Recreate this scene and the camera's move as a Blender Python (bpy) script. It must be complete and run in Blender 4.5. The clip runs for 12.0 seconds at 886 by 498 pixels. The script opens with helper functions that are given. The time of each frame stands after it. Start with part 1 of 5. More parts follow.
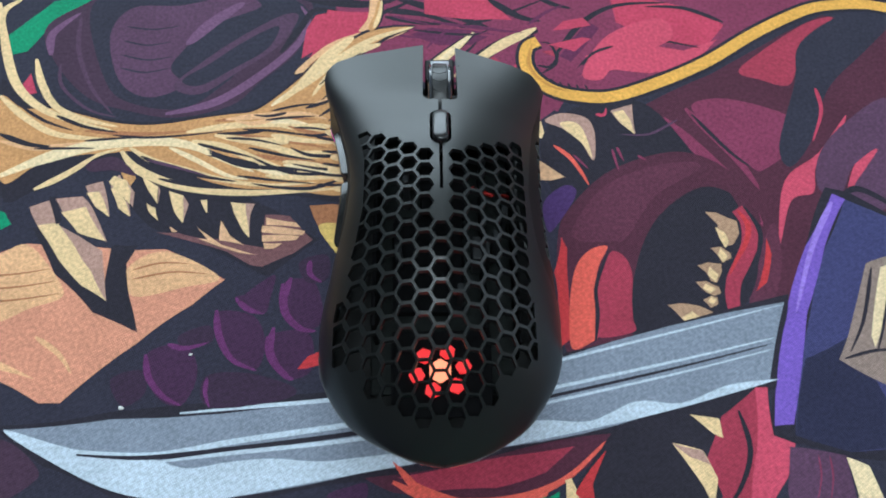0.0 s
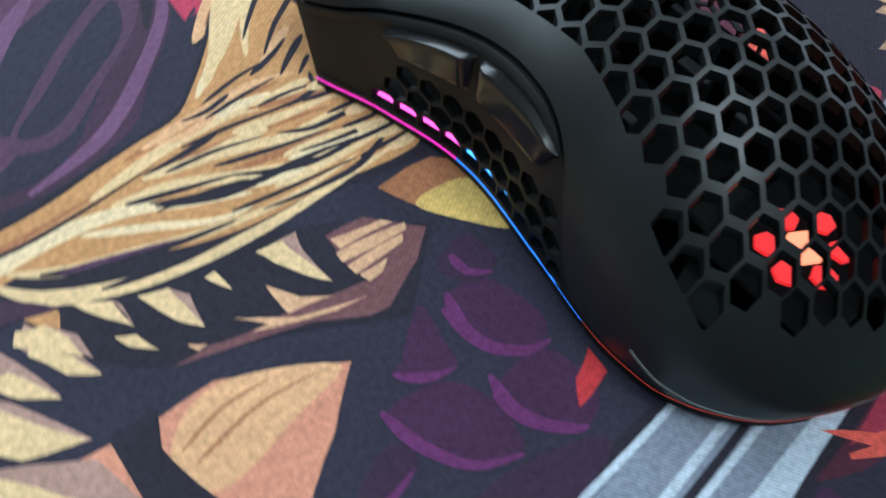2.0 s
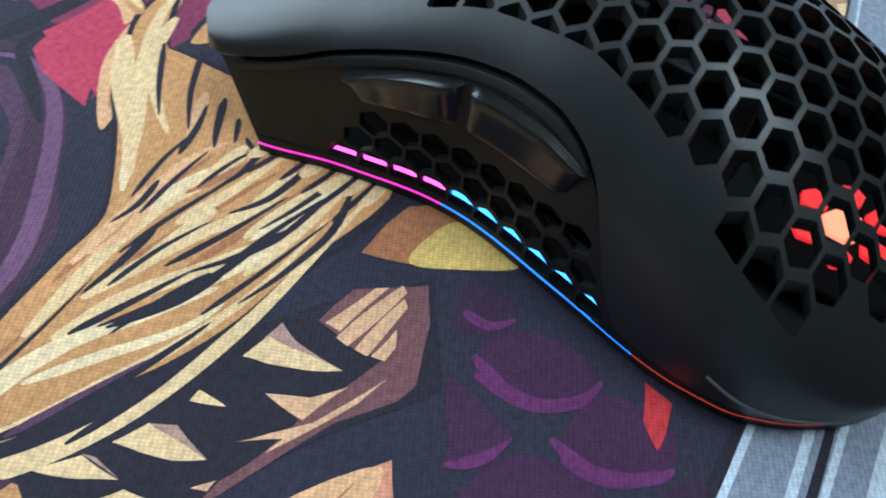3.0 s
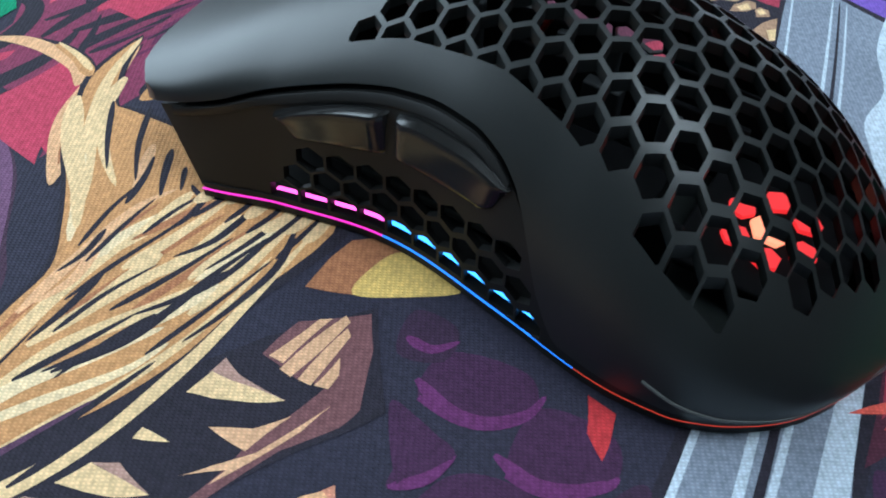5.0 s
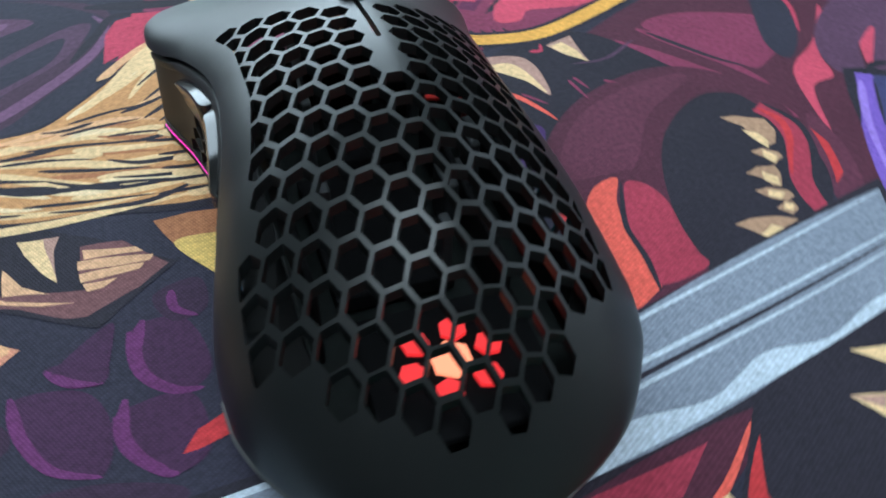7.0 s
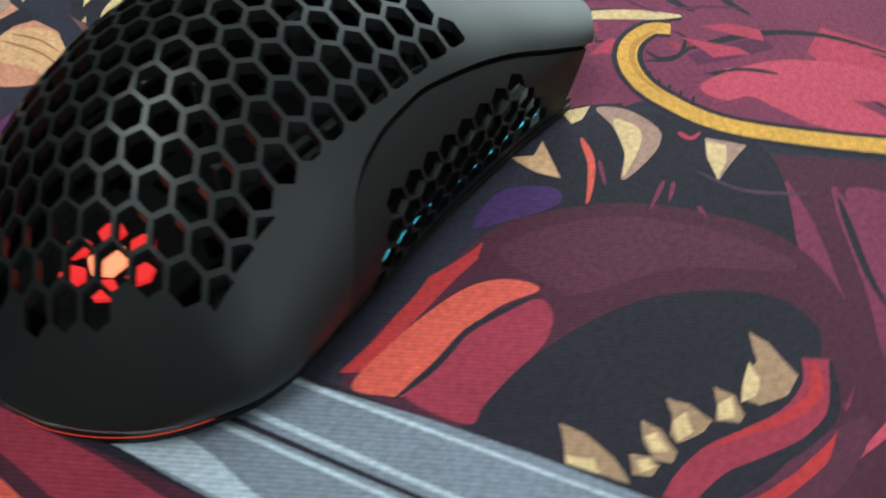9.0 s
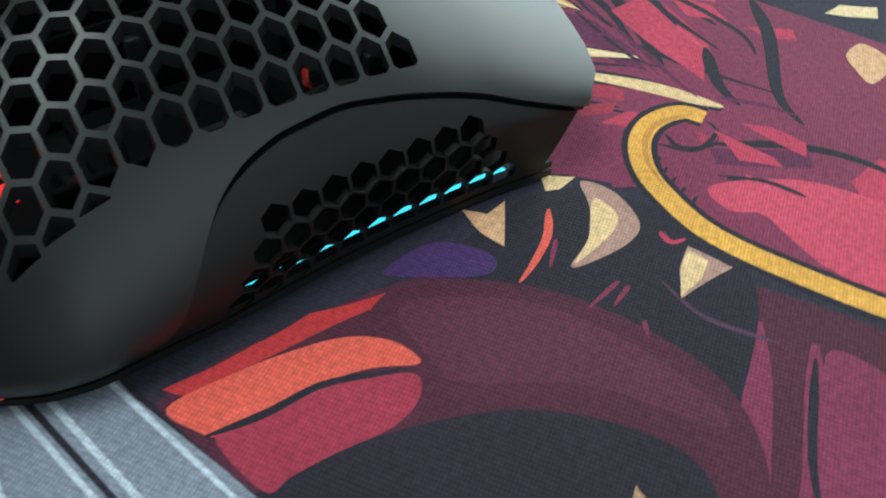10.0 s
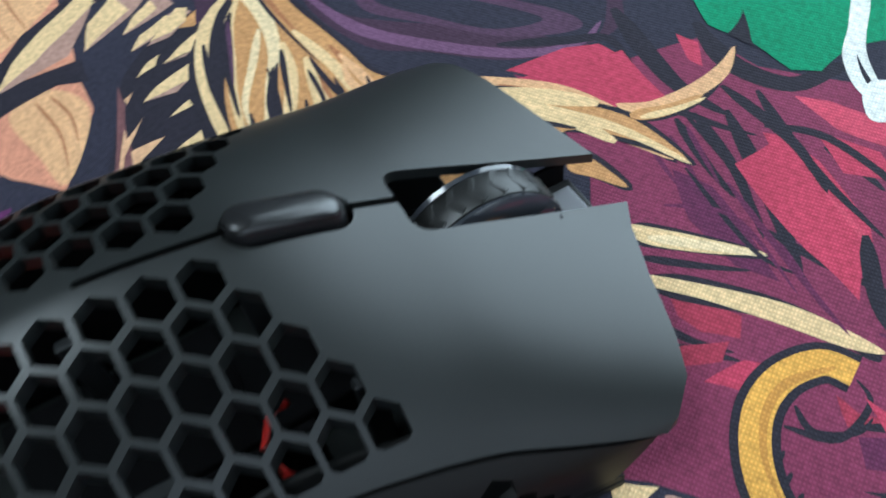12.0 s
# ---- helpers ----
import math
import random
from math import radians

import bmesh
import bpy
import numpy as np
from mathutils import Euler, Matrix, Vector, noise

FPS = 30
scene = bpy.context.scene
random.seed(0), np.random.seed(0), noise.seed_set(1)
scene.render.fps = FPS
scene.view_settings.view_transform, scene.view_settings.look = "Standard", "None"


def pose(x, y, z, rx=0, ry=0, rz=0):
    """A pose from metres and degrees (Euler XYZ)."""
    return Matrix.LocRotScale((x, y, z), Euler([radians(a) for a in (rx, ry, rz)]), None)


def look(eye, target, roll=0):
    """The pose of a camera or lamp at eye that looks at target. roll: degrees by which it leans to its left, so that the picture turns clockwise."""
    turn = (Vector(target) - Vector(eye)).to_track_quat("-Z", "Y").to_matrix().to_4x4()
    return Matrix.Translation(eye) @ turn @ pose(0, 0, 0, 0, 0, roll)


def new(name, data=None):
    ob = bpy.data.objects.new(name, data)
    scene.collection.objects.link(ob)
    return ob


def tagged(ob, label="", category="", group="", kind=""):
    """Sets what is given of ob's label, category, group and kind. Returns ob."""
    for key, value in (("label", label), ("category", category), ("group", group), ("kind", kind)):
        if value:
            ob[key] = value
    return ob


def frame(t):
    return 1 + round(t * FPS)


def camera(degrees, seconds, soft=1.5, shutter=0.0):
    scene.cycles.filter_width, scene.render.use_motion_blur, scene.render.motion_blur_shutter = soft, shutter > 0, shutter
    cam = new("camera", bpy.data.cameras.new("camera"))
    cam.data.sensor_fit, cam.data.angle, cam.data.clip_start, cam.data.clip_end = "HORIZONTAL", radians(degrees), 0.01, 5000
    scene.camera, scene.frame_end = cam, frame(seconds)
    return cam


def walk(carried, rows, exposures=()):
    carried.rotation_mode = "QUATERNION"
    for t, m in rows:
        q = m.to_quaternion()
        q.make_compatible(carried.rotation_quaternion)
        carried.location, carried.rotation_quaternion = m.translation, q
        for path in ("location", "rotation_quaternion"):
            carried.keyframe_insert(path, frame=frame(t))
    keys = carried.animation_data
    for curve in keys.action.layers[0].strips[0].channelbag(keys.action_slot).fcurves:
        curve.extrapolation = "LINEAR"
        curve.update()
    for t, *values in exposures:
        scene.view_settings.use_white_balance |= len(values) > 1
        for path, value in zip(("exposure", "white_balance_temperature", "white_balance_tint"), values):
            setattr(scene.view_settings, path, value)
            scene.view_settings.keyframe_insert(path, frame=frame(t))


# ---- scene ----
cam = camera(55.02, 12.0, 1.9, 0.5)
PATH = [
    (0, -0.0063, -0.1067, 0.2338, 25.20, -0.09, -2.34),
    (0.5, -0.0137, -0.0980, 0.2166, 25.78, -0.81, -3.82),
    (1, -0.0495, -0.0870, 0.1721, 28.30, -3.86, -14.39),
    (1.5, -0.0835, -0.0704, 0.1366, 28.67, -5.65, -28.22),
    (2, -0.0999, -0.0521, 0.1230, 32.78, -3.66, -41.16),
    (2.5, -0.1017, -0.0357, 0.1162, 35.80, -3.34, -49.62),
    (3, -0.1046, -0.0285, 0.1077, 36.57, -4.34, -55.61),
    (3.5, -0.1057, -0.0301, 0.1049, 38.19, -4.10, -59.93),
    (5.5, -0.1044, -0.0523, 0.1071, 42.99, -1.52, -56.49),
    (6, -0.0884, -0.0741, 0.1113, 42.62, 0.35, -45.94),
    (6.5, -0.0618, -0.0987, 0.1165, 43.64, 0.15, -34.61),
    (6.7, -0.0513, -0.1082, 0.1160, 43.96, -0.54, -29.10),
    (8.5, 0.0691, -0.1016, 0.1144, 42.22, 1.64, 24.56),
    (9, 0.0918, -0.0759, 0.1109, 41.49, 2.96, 35.66),
    (9.5, 0.1063, -0.0584, 0.1022, 43.57, -0.38, 46.33),
    (10, 0.1058, -0.0423, 0.0982, 44.04, -1.93, 52.31),
    (10.5, 0.1024, -0.0314, 0.0999, 43.77, -2.75, 55.76),
    (11, 0.0856, -0.0225, 0.1015, 42.86, -0.90, 59.60),
    (11.5, 0.0739, -0.0074, 0.1052, 41.83, 1.52, 63.09),
    (12, 0.0591, 0.0112, 0.1087, 37.11, 5.34, 59.10),
]
walk(cam, [(t, pose(x, y, z, rx, ry, rz)) for t, x, y, z, rx, ry, rz in PATH],
     [(0, -0.12, 6300, 11), (3.5, 0.0, 6000, 10), (6.6, 0.0, 6000, 10), (8.3, -0.2, 6900, 6), (10.2, -0.12, 6800, 7), (11, -0.06, 6200, 9), (12, -0.1, 6150, 9)])

# ---- light ----
world = bpy.data.worlds.new("world")
scene.world = world
world.use_nodes = True
_n = world.node_tree.nodes
_sky = _n.new("ShaderNodeTexSky")
_sky.sky_type, _sky.sun_disc = "NISHITA", False
_sky.sun_elevation, _sky.sun_rotation = radians(40), radians(150)
world.node_tree.links.new(_sky.outputs[0], _n["Background"].inputs[0])
_n["Background"].inputs[1].default_value = 0.1


def area_lamp(name, place, target, wide, high, watts, colour):
    data = bpy.data.lights.new(name, "AREA")
    data.shape, data.size, data.size_y, data.energy, data.color = "RECTANGLE", wide, high, watts, colour
    ob = new(name, data)
    ob.matrix_world = look(place, target)
    return ob


# daylight of the window
area_lamp("window_light", (-0.2, 1.17, 0.65), (-0.15, 0.0, 0.3), 1.6, 1.1, 37, (0.77, 0.93, 1.0))
# weak fill added to brighten the mouse's right side; no window known there
area_lamp("side_fill_light", (1.77, 0.1, 0.8), (0.0, 0.0, 0.4), 1.6, 1.2, 9, (0.84, 0.95, 1.0))
# the lamp on the ceiling
area_lamp("lamp_light", (-0.05, -0.7, 1.955), (-0.05, -0.7, 0.0), 0.76, 0.76, 23, (0.8, 0.94, 1.0))
scene.view_settings.exposure = 0.0


# ---- materials ----
def material(name, colour, rough=0.5, metal=0.0, grain=0.0, grain_size=0.0004, blotch=0.0, blotch_size=0.02, bump=0.0, coat=0.0, emit=None, power=0.0, gloss=0.5):
    """A plain surface with a fine grain and a broader unevenness, at true size."""
    m = bpy.data.materials.new(name)
    m.use_nodes = True
    nt = m.node_tree
    b = nt.nodes["Principled BSDF"]
    b.inputs["Base Color"].default_value = (*colour, 1)
    b.inputs["Roughness"].default_value, b.inputs["Metallic"].default_value = rough, metal
    b.inputs["Coat Weight"].default_value, b.inputs["Specular IOR Level"].default_value = coat, gloss
    if emit:
        b.inputs["Emission Color"].default_value = (*emit, 1)
        b.inputs["Emission Strength"].default_value = power
    co = nt.nodes.new("ShaderNodeTexCoord")
    fine, broad = nt.nodes.new("ShaderNodeTexNoise"), nt.nodes.new("ShaderNodeTexNoise")
    fine.inputs["Scale"].default_value, broad.inputs["Scale"].default_value = 1 / grain_size, 1 / blotch_size
    fine.inputs["Detail"].default_value, broad.inputs["Detail"].default_value = 2, 4
    for n in (fine, broad):
        nt.links.new(co.outputs["Object"], n.inputs["Vector"])
    if grain or blotch:
        last = None
        for n, much in ((fine, grain), (broad, blotch)):
            mix = nt.nodes.new("ShaderNodeMix")
            mix.data_type, mix.blend_type = "RGBA", "MULTIPLY"
            ramp = nt.nodes.new("ShaderNodeMapRange")
            ramp.inputs[1].default_value, ramp.inputs[2].default_value = 0.3, 0.7
            ramp.inputs[3].default_value, ramp.inputs[4].default_value = 1 - much, 1 + much
            nt.links.new(n.outputs["Fac"], ramp.inputs[0])
            mix.inputs[0].default_value = 1
            if last is None:
                mix.inputs[6].default_value = (*colour, 1)
            else:
                nt.links.new(last, mix.inputs[6])
            nt.links.new(ramp.outputs[0], mix.inputs[7])
            last = mix.outputs[2]
        nt.links.new(last, b.inputs["Base Color"])
        rr = nt.nodes.new("ShaderNodeMapRange")
        rr.inputs[3].default_value, rr.inputs[4].default_value = rough * 0.88, min(1, rough * 1.12)
        nt.links.new(broad.outputs["Fac"], rr.inputs[0])
        nt.links.new(rr.outputs[0], b.inputs["Roughness"])
    if bump:
        bp = nt.nodes.new("ShaderNodeBump")
        bp.inputs["Strength"].default_value, bp.inputs["Distance"].default_value = 0.6, bump
        nt.links.new(fine.outputs["Fac"], bp.inputs["Height"])
        nt.links.new(bp.outputs[0], b.inputs["Normal"])
    return m


SHELL = material("matte_black_plastic", (0.0065, 0.008, 0.0081), 0.42, grain=0.15, grain_size=0.0002, blotch=0.15, bump=0.00002)
PANEL = material("side_black_plastic", (0.005, 0.005, 0.005), 0.52, gloss=0.3, grain=0.15, grain_size=0.0002, blotch=0.15, bump=0.00002)
GLOSS = material("glossy_black_plastic", (0.01, 0.01, 0.01), 0.17, grain=0.05, blotch=0.1)
SATIN = material("satin_black_plastic", (0.01, 0.01, 0.011), 0.27, grain=0.1, blotch=0.1)
RUBBER = material("wheel_rubber", (0.009, 0.009, 0.009), 0.42, grain=0.2, bump=0.00003)
RIM = material("dark_clear_rim", (0.035, 0.038, 0.046), 0.14, coat=0.5)
BOARD = material("circuit_board", (0.004, 0.006, 0.0055), 0.6, gloss=0.2, grain=0.3, grain_size=0.002, blotch=0.4, blotch_size=0.008)
GREY = material("grey_inner_plastic", (0.02, 0.022, 0.024), 0.5, gloss=0.3, blotch=0.3, blotch_size=0.01)
INNER = material("dull_inner_plastic", (0.003, 0.003, 0.0035), 0.9, gloss=0.1, blotch=0.3)
METAL = material("tin_plate", (0.25, 0.25, 0.27), 0.4, 1.0)
# paler than the shell: the rear lip's glint is put into this colour
EDGE = material("glint_edge_plastic", (0.06, 0.062, 0.062), 0.3)
WIRE = material("red_wire_sleeve", (0.4, 0.015, 0.012), 0.4)
LOGO = material("red_logo_light", (0.3, 0.02, 0.02), 0.4, emit=(1.0, 0.03, 0.035), power=0.9)
LOGO_HOT = material("logo_light_core", (0.4, 0.1, 0.05), 0.4, emit=(1.0, 0.3, 0.16), power=1.6)
LEDS = {
    "magenta": material("magenta_light", (0.2, 0.02, 0.15), 0.4, emit=(1.0, 0.04, 0.55), power=1.3),
    "blue": material("blue_light", (0.02, 0.1, 0.3), 0.4, emit=(0.03, 0.22, 1.0), power=1.7),
    "cyan": material("cyan_light", (0.02, 0.2, 0.25), 0.4, emit=(0.04, 0.75, 1.0), power=1.6),
    "red": material("red_light", (0.3, 0.03, 0.02), 0.4, emit=(1.0, 0.09, 0.05), power=0.45),
}
BARS = {
    "magenta": material("magenta_bar", (0.2, 0.02, 0.15), 0.4, emit=(1.0, 0.1, 0.6), power=3.2),
    "blue": material("blue_bar", (0.02, 0.1, 0.3), 0.4, emit=(0.06, 0.35, 1.0), power=3.6),
    "cyan": material("cyan_bar", (0.02, 0.2, 0.25), 0.4, emit=(0.06, 0.75, 1.0), power=1.3),
}
WALL = material("wall_paint", (0.09, 0.092, 0.09), 0.8, blotch=0.05, blotch_size=0.3)
PALE = material("pale_wall_paint", (0.65, 0.66, 0.65), 0.8, blotch=0.05, blotch_size=0.3)
DIFFUSER = material("lamp_diffuser", (0.8, 0.8, 0.8), 0.5, emit=(0.8, 0.94, 1.0), power=6.0)
WOOD = material("desk_wood", (0.22, 0.14, 0.08), 0.5, grain=0.2, grain_size=0.004, blotch=0.2, blotch_size=0.08)


# ---- mesh helpers ----
def mesh_of(name, bm, mat, smooth=0.0):
    """A bmesh as a mesh; smooth: the angle in degrees under which edges are rounded."""
    me = bpy.data.meshes.new(name)
    bm.to_mesh(me)
    bm.free()
    for mt in (mat if isinstance(mat, (list, tuple)) else [mat]):
        me.materials.append(mt)
    if smooth:
        me.shade_smooth()
        me.set_sharp_from_angle(angle=radians(smooth))
    return me


def part(name, bm, mat, parent, label="", smooth=0.0):
    ob = new(name, mesh_of(name, bm, mat, smooth))
    ob.parent = parent
    return tagged(ob, label)


def box(bm, x0, x1, y0, y1, z0, z1, bevel=0.0):
    r = bmesh.ops.create_cube(bm, size=1, matrix=Matrix.Translation(((x0 + x1) / 2, (y0 + y1) / 2, (z0 + z1) / 2)) @ Matrix.Diagonal((x1 - x0, y1 - y0, z1 - z0, 1)))
    if bevel:
        bmesh.ops.bevel(bm, geom=list({e for v in r["verts"] for e in v.link_edges}), offset=bevel, segments=2, affect="EDGES", profile=0.5)
    return bm


def prism(bm, poly, z0, z1, axis="z"):
    """A closed upright prism over a polygon in plan; axis x lays it along x, the polygon then being (y, z)."""
    put = (lambda a, b, c: (a, b, c)) if axis == "z" else (lambda a, b, c: (c, a, b))
    lo = [bm.verts.new(put(a, b, z0)) for a, b in poly]
    hi = [bm.verts.new(put(a, b, z1)) for a, b in poly]
    n = len(poly)
    bm.faces.new(lo[::-1])
    bm.faces.new(hi)
    for i in range(n):
        bm.faces.new((lo[i], lo[(i + 1) % n], hi[(i + 1) % n], hi[i]))
    return bm


def clip(poly, a, b, c):
    """The part of a convex polygon where a x + b y <= c."""
    out = []
    for i, p in enumerate(poly):
        q = poly[(i + 1) % len(poly)]
        dp, dq = a * p[0] + b * p[1] - c, a * q[0] + b * q[1] - c
        if dp <= 0:
            out.append(p)
        if dp * dq < 0:
            s = dp / (dp - dq)
            out.append((p[0] + s * (q[0] - p[0]), p[1] + s * (q[1] - p[1])))
    return out


def rounded(x0, x1, y0, y1, r, n=5):
    pts = []
    for cx, cy, a0 in ((x1 - r, y1 - r, 0), (x0 + r, y1 - r, 90), (x0 + r, y0 + r, 180), (x1 - r, y0 + r, 270)):
        pts += [(cx + r * math.cos(radians(a0 + 90 * i / n)), cy + r * math.sin(radians(a0 + 90 * i / n))) for i in range(n + 1)]
    return pts


def carve(bm, cutter):
    """bm less cutter, both in millimetres."""
    a, b = bpy.data.meshes.new("work"), bpy.data.meshes.new("tool")
    bmesh.ops.recalc_face_normals(bm, faces=bm.faces)
    bmesh.ops.recalc_face_normals(cutter, faces=cutter.faces)
    bm.to_mesh(a)
    cutter.to_mesh(b)
    bm.free()
    cutter.free()
    oa, ob = new("work", a), new("tool", b)
    mod = oa.modifiers.new("cut", "BOOLEAN")
    mod.operation, mod.solver, mod.object, mod.use_self = "DIFFERENCE", "EXACT", ob, True
    bpy.context.view_layer.update()
    done = bpy.data.meshes.new_from_object(oa.evaluated_get(bpy.context.evaluated_depsgraph_get()))
    out = bmesh.new()
    out.from_mesh(done)
    for o in (oa, ob):
        bpy.data.objects.remove(o)
    for m in (a, b, done):
        bpy.data.meshes.remove(m)
    return out


def to_metres(bm):
    bmesh.ops.scale(bm, vec=(0.001, 0.001, 0.001), verts=bm.verts)
    return bm


def closed_sheet(outer, inner):
    """A solid between two grids of points, outer and inner, of one size."""
    bm = bmesh.new()
    a = [[bm.verts.new(p) for p in row] for row in outer]
    b = [[bm.verts.new(p) for p in row] for row in inner]
    h, w = len(a), len(a[0])
    for i in range(h - 1):
        for j in range(w - 1):
            bm.faces.new((a[i][j], a[i][j + 1], a[i + 1][j + 1], a[i + 1][j]))
            bm.faces.new((b[i][j], b[i + 1][j], b[i + 1][j + 1], b[i][j + 1]))
    for i in range(h - 1):
        for j in (0, w - 1):
            bm.faces.new((a[i][j], a[i + 1][j], b[i + 1][j], b[i][j]))
    for j in range(w - 1):
        for i in (0, h - 1):
            bm.faces.new((a[i][j], a[i][j + 1], b[i][j + 1], b[i][j]))
    return bm


# ---- the room ----
def slab(name, x0, x1, y0, y1, z0, z1, mat, label, category):
    ob = new(name, mesh_of(name, box(bmesh.new(), x0, x1, y0, y1, z0, z1), mat))
    return tagged(ob, label, category, kind="structure")


slab("floor", -1.8, 1.8, -1.8, 1.2, -0.85, -0.75, WOOD, "brown wooden floor of the room", "floor")
slab("ceiling", -1.8, 1.8, -1.8, 1.2, 2.0, 2.1, PALE, "plain pale ceiling", "ceiling")
slab("wall_south", -1.8, 1.8, -1.9, -1.8, -0.75, 2.0, WALL, "plain grey wall behind the desk", "wall")
slab("wall_west", -1.9, -1.8, -1.8, 1.2, -0.75, 2.0, WALL, "plain grey wall", "wall")
# unseen east wall, its opening made only for the added fill
_w = bmesh.new()
for _b in ((-1.8, -0.7, -0.75, 2.0), (0.9, 1.2, -0.75, 2.0), (-0.7, 0.9, -0.75, 0.2), (-0.7, 0.9, 1.4, 2.0)):
    box(_w, 1.8, 1.9, _b[0], _b[1], _b[2], _b[3])
tagged(new("wall_east", mesh_of("wall_east", _w, PALE)), "plain pale wall with an opening added for the side fill light", "wall", kind="structure")
_w = bmesh.new()
for _b in ((-1.8, -1.0, -0.75, 2.0), (0.6, 1.8, -0.75, 2.0), (-1.0, 0.6, -0.75, 0.1), (-1.0, 0.6, 1.2, 2.0)):
    box(_w, _b[0], _b[1], 1.2, 1.32, _b[2], _b[3])
tagged(new("wall_north", mesh_of("wall_north", _w, WALL)), "plain grey wall with a wide window opening", "wall", kind="structure")

ceiling_lamp = new("ceiling_lamp")
ceiling_lamp.matrix_world = pose(-0.05, -0.7, 2.0)
tagged(ceiling_lamp, "flat square white lamp on the ceiling", "ceiling lamp")
part("frame", box(bmesh.new(), -0.42, 0.42, -0.42, 0.42, -0.03, 0.0, 0.004), WALL, ceiling_lamp)
part("diffuser", box(bmesh.new(), -0.39, 0.39, -0.39, 0.39, -0.036, -0.03, 0.002), DIFFUSER, ceiling_lamp)

desk = new("desk")
tagged(desk, "brown wooden desk under the printed mat", "desk")
part("desktop", box(bmesh.new(), -0.8, 0.8, -0.45, 0.5, -0.034, -0.004, 0.003), WOOD, desk)
for _x in (-0.74, 0.74):
    for _y in (-0.39, 0.44):
        part("leg", box(bmesh.new(), _x - 0.025, _x + 0.025, _y - 0.025, _y + 0.025, -0.75, -0.034), WOOD, desk)

# ---- the mat ----
def cloth(name, colour):
    """Printed cloth: woven threads, a little unevenness of the ink."""
    m = bpy.data.materials.new(name)
    m.use_nodes = True
    nt = m.node_tree
    b = nt.nodes["Principled BSDF"]
    b.inputs["Roughness"].default_value = 0.82
    b.inputs["Specular IOR Level"].default_value = 0.18
    co = nt.nodes.new("ShaderNodeTexCoord")
    grid = []
    for turn, threads in ((-30, 560), (60, 420)):
        mp = nt.nodes.new("ShaderNodeMapping")
        mp.inputs["Rotation"].default_value = (0, 0, radians(turn))
        wv = nt.nodes.new("ShaderNodeTexWave")
        wv.inputs["Scale"].default_value, wv.inputs["Distortion"].default_value = threads, 1.2
        wv.inputs["Detail Scale"].default_value = 3.0
        nt.links.new(co.outputs["Object"], mp.inputs[0])
        nt.links.new(mp.outputs[0], wv.inputs[0])
        grid.append(wv)
    weave = nt.nodes.new("ShaderNodeMath")
    weave.operation = "MULTIPLY"
    nt.links.new(grid[0].outputs["Fac"], weave.inputs[0])
    nt.links.new(grid[1].outputs["Fac"], weave.inputs[1])
    broad, fine = nt.nodes.new("ShaderNodeTexNoise"), nt.nodes.new("ShaderNodeTexNoise")
    broad.inputs["Scale"].default_value, fine.inputs["Scale"].default_value = 60, 900
    broad.inputs["Detail"].default_value = 5
    last = None
    for src, lo, hi in ((weave, 0.9, 1.22), (broad, 0.92, 1.08), (fine, 0.8, 1.2)):
        if src is not weave:
            nt.links.new(co.outputs["Object"], src.inputs["Vector"])
        rg = nt.nodes.new("ShaderNodeMapRange")
        rg.inputs[1].default_value, rg.inputs[2].default_value = (0.0, 1.0) if src is weave else (0.3, 0.7)
        rg.inputs[3].default_value, rg.inputs[4].default_value = lo, hi
        nt.links.new(src.outputs[0], rg.inputs[0])
        mx = nt.nodes.new("ShaderNodeMix")
        mx.data_type, mx.blend_type = "RGBA", "MULTIPLY"
        mx.inputs[0].default_value = 1
        if last is None:
            mx.inputs[6].default_value = (*colour, 1)
        else:
            nt.links.new(last, mx.inputs[6])
        nt.links.new(rg.outputs[0], mx.inputs[7])
        last = mx.outputs[2]
    nt.links.new(last, b.inputs["Base Color"])
    bp = nt.nodes.new("ShaderNodeBump")
    bp.inputs["Strength"].default_value, bp.inputs["Distance"].default_value = 0.6, 0.00012
    nt.links.new(weave.outputs[0], bp.inputs["Height"])
    nt.links.new(bp.outputs[0], b.inputs["Normal"])
    return m


def srgb(r, g, b):
    return tuple((v / 255 / 12.92) if v < 11 else ((v / 255 + 0.055) / 1.055) ** 2.4 for v in (r, g, b))


INKS = {
    "ink": (45, 41, 51), "navy": (51, 49, 63), "plum_dark": (72, 50, 68), "plum": (92, 62, 86), "mauve_dark": (86, 60, 82), "mauve": (116, 80, 110),
    "green": (18, 140, 100), "rose": (192, 66, 91), "pink": (206, 78, 101), "wine": (132, 56, 84), "wine_dark": (100, 44, 76), "wine_red": (166, 58, 78),
    "maroon": (84, 42, 58), "maroon_light": (96, 49, 67), "red": (196, 58, 62), "coral": (232, 98, 84), "peach": (224, 174, 134),
    "gold": (234, 172, 82), "gold_dark": (206, 144, 70), "cream": (236, 200, 150), "cream_pale": (242, 214, 170), "tooth_tan": (178, 140, 112), "tooth_shade": (182, 142, 128),
    "violet": (124, 92, 184), "violet_light": (156, 124, 210), "violet_dark": (76, 50, 100), "slate": (66, 66, 108), "slate_dark": (46, 46, 70), "taupe": (150, 128, 118),
    "steel": (134, 142, 156), "steel_light": (196, 208, 220), "scale": (70, 42, 70), "scale_dark": (60, 42, 62), "scale_light": (104, 50, 98),
    "skin": (220, 148, 120), "skin_light": (232, 178, 132), "brown_light": (176, 116, 80), "brown": (120, 80, 82), "tan": (206, 150, 98), "yellow": (228, 190, 110), "white": (240, 240, 235),
}
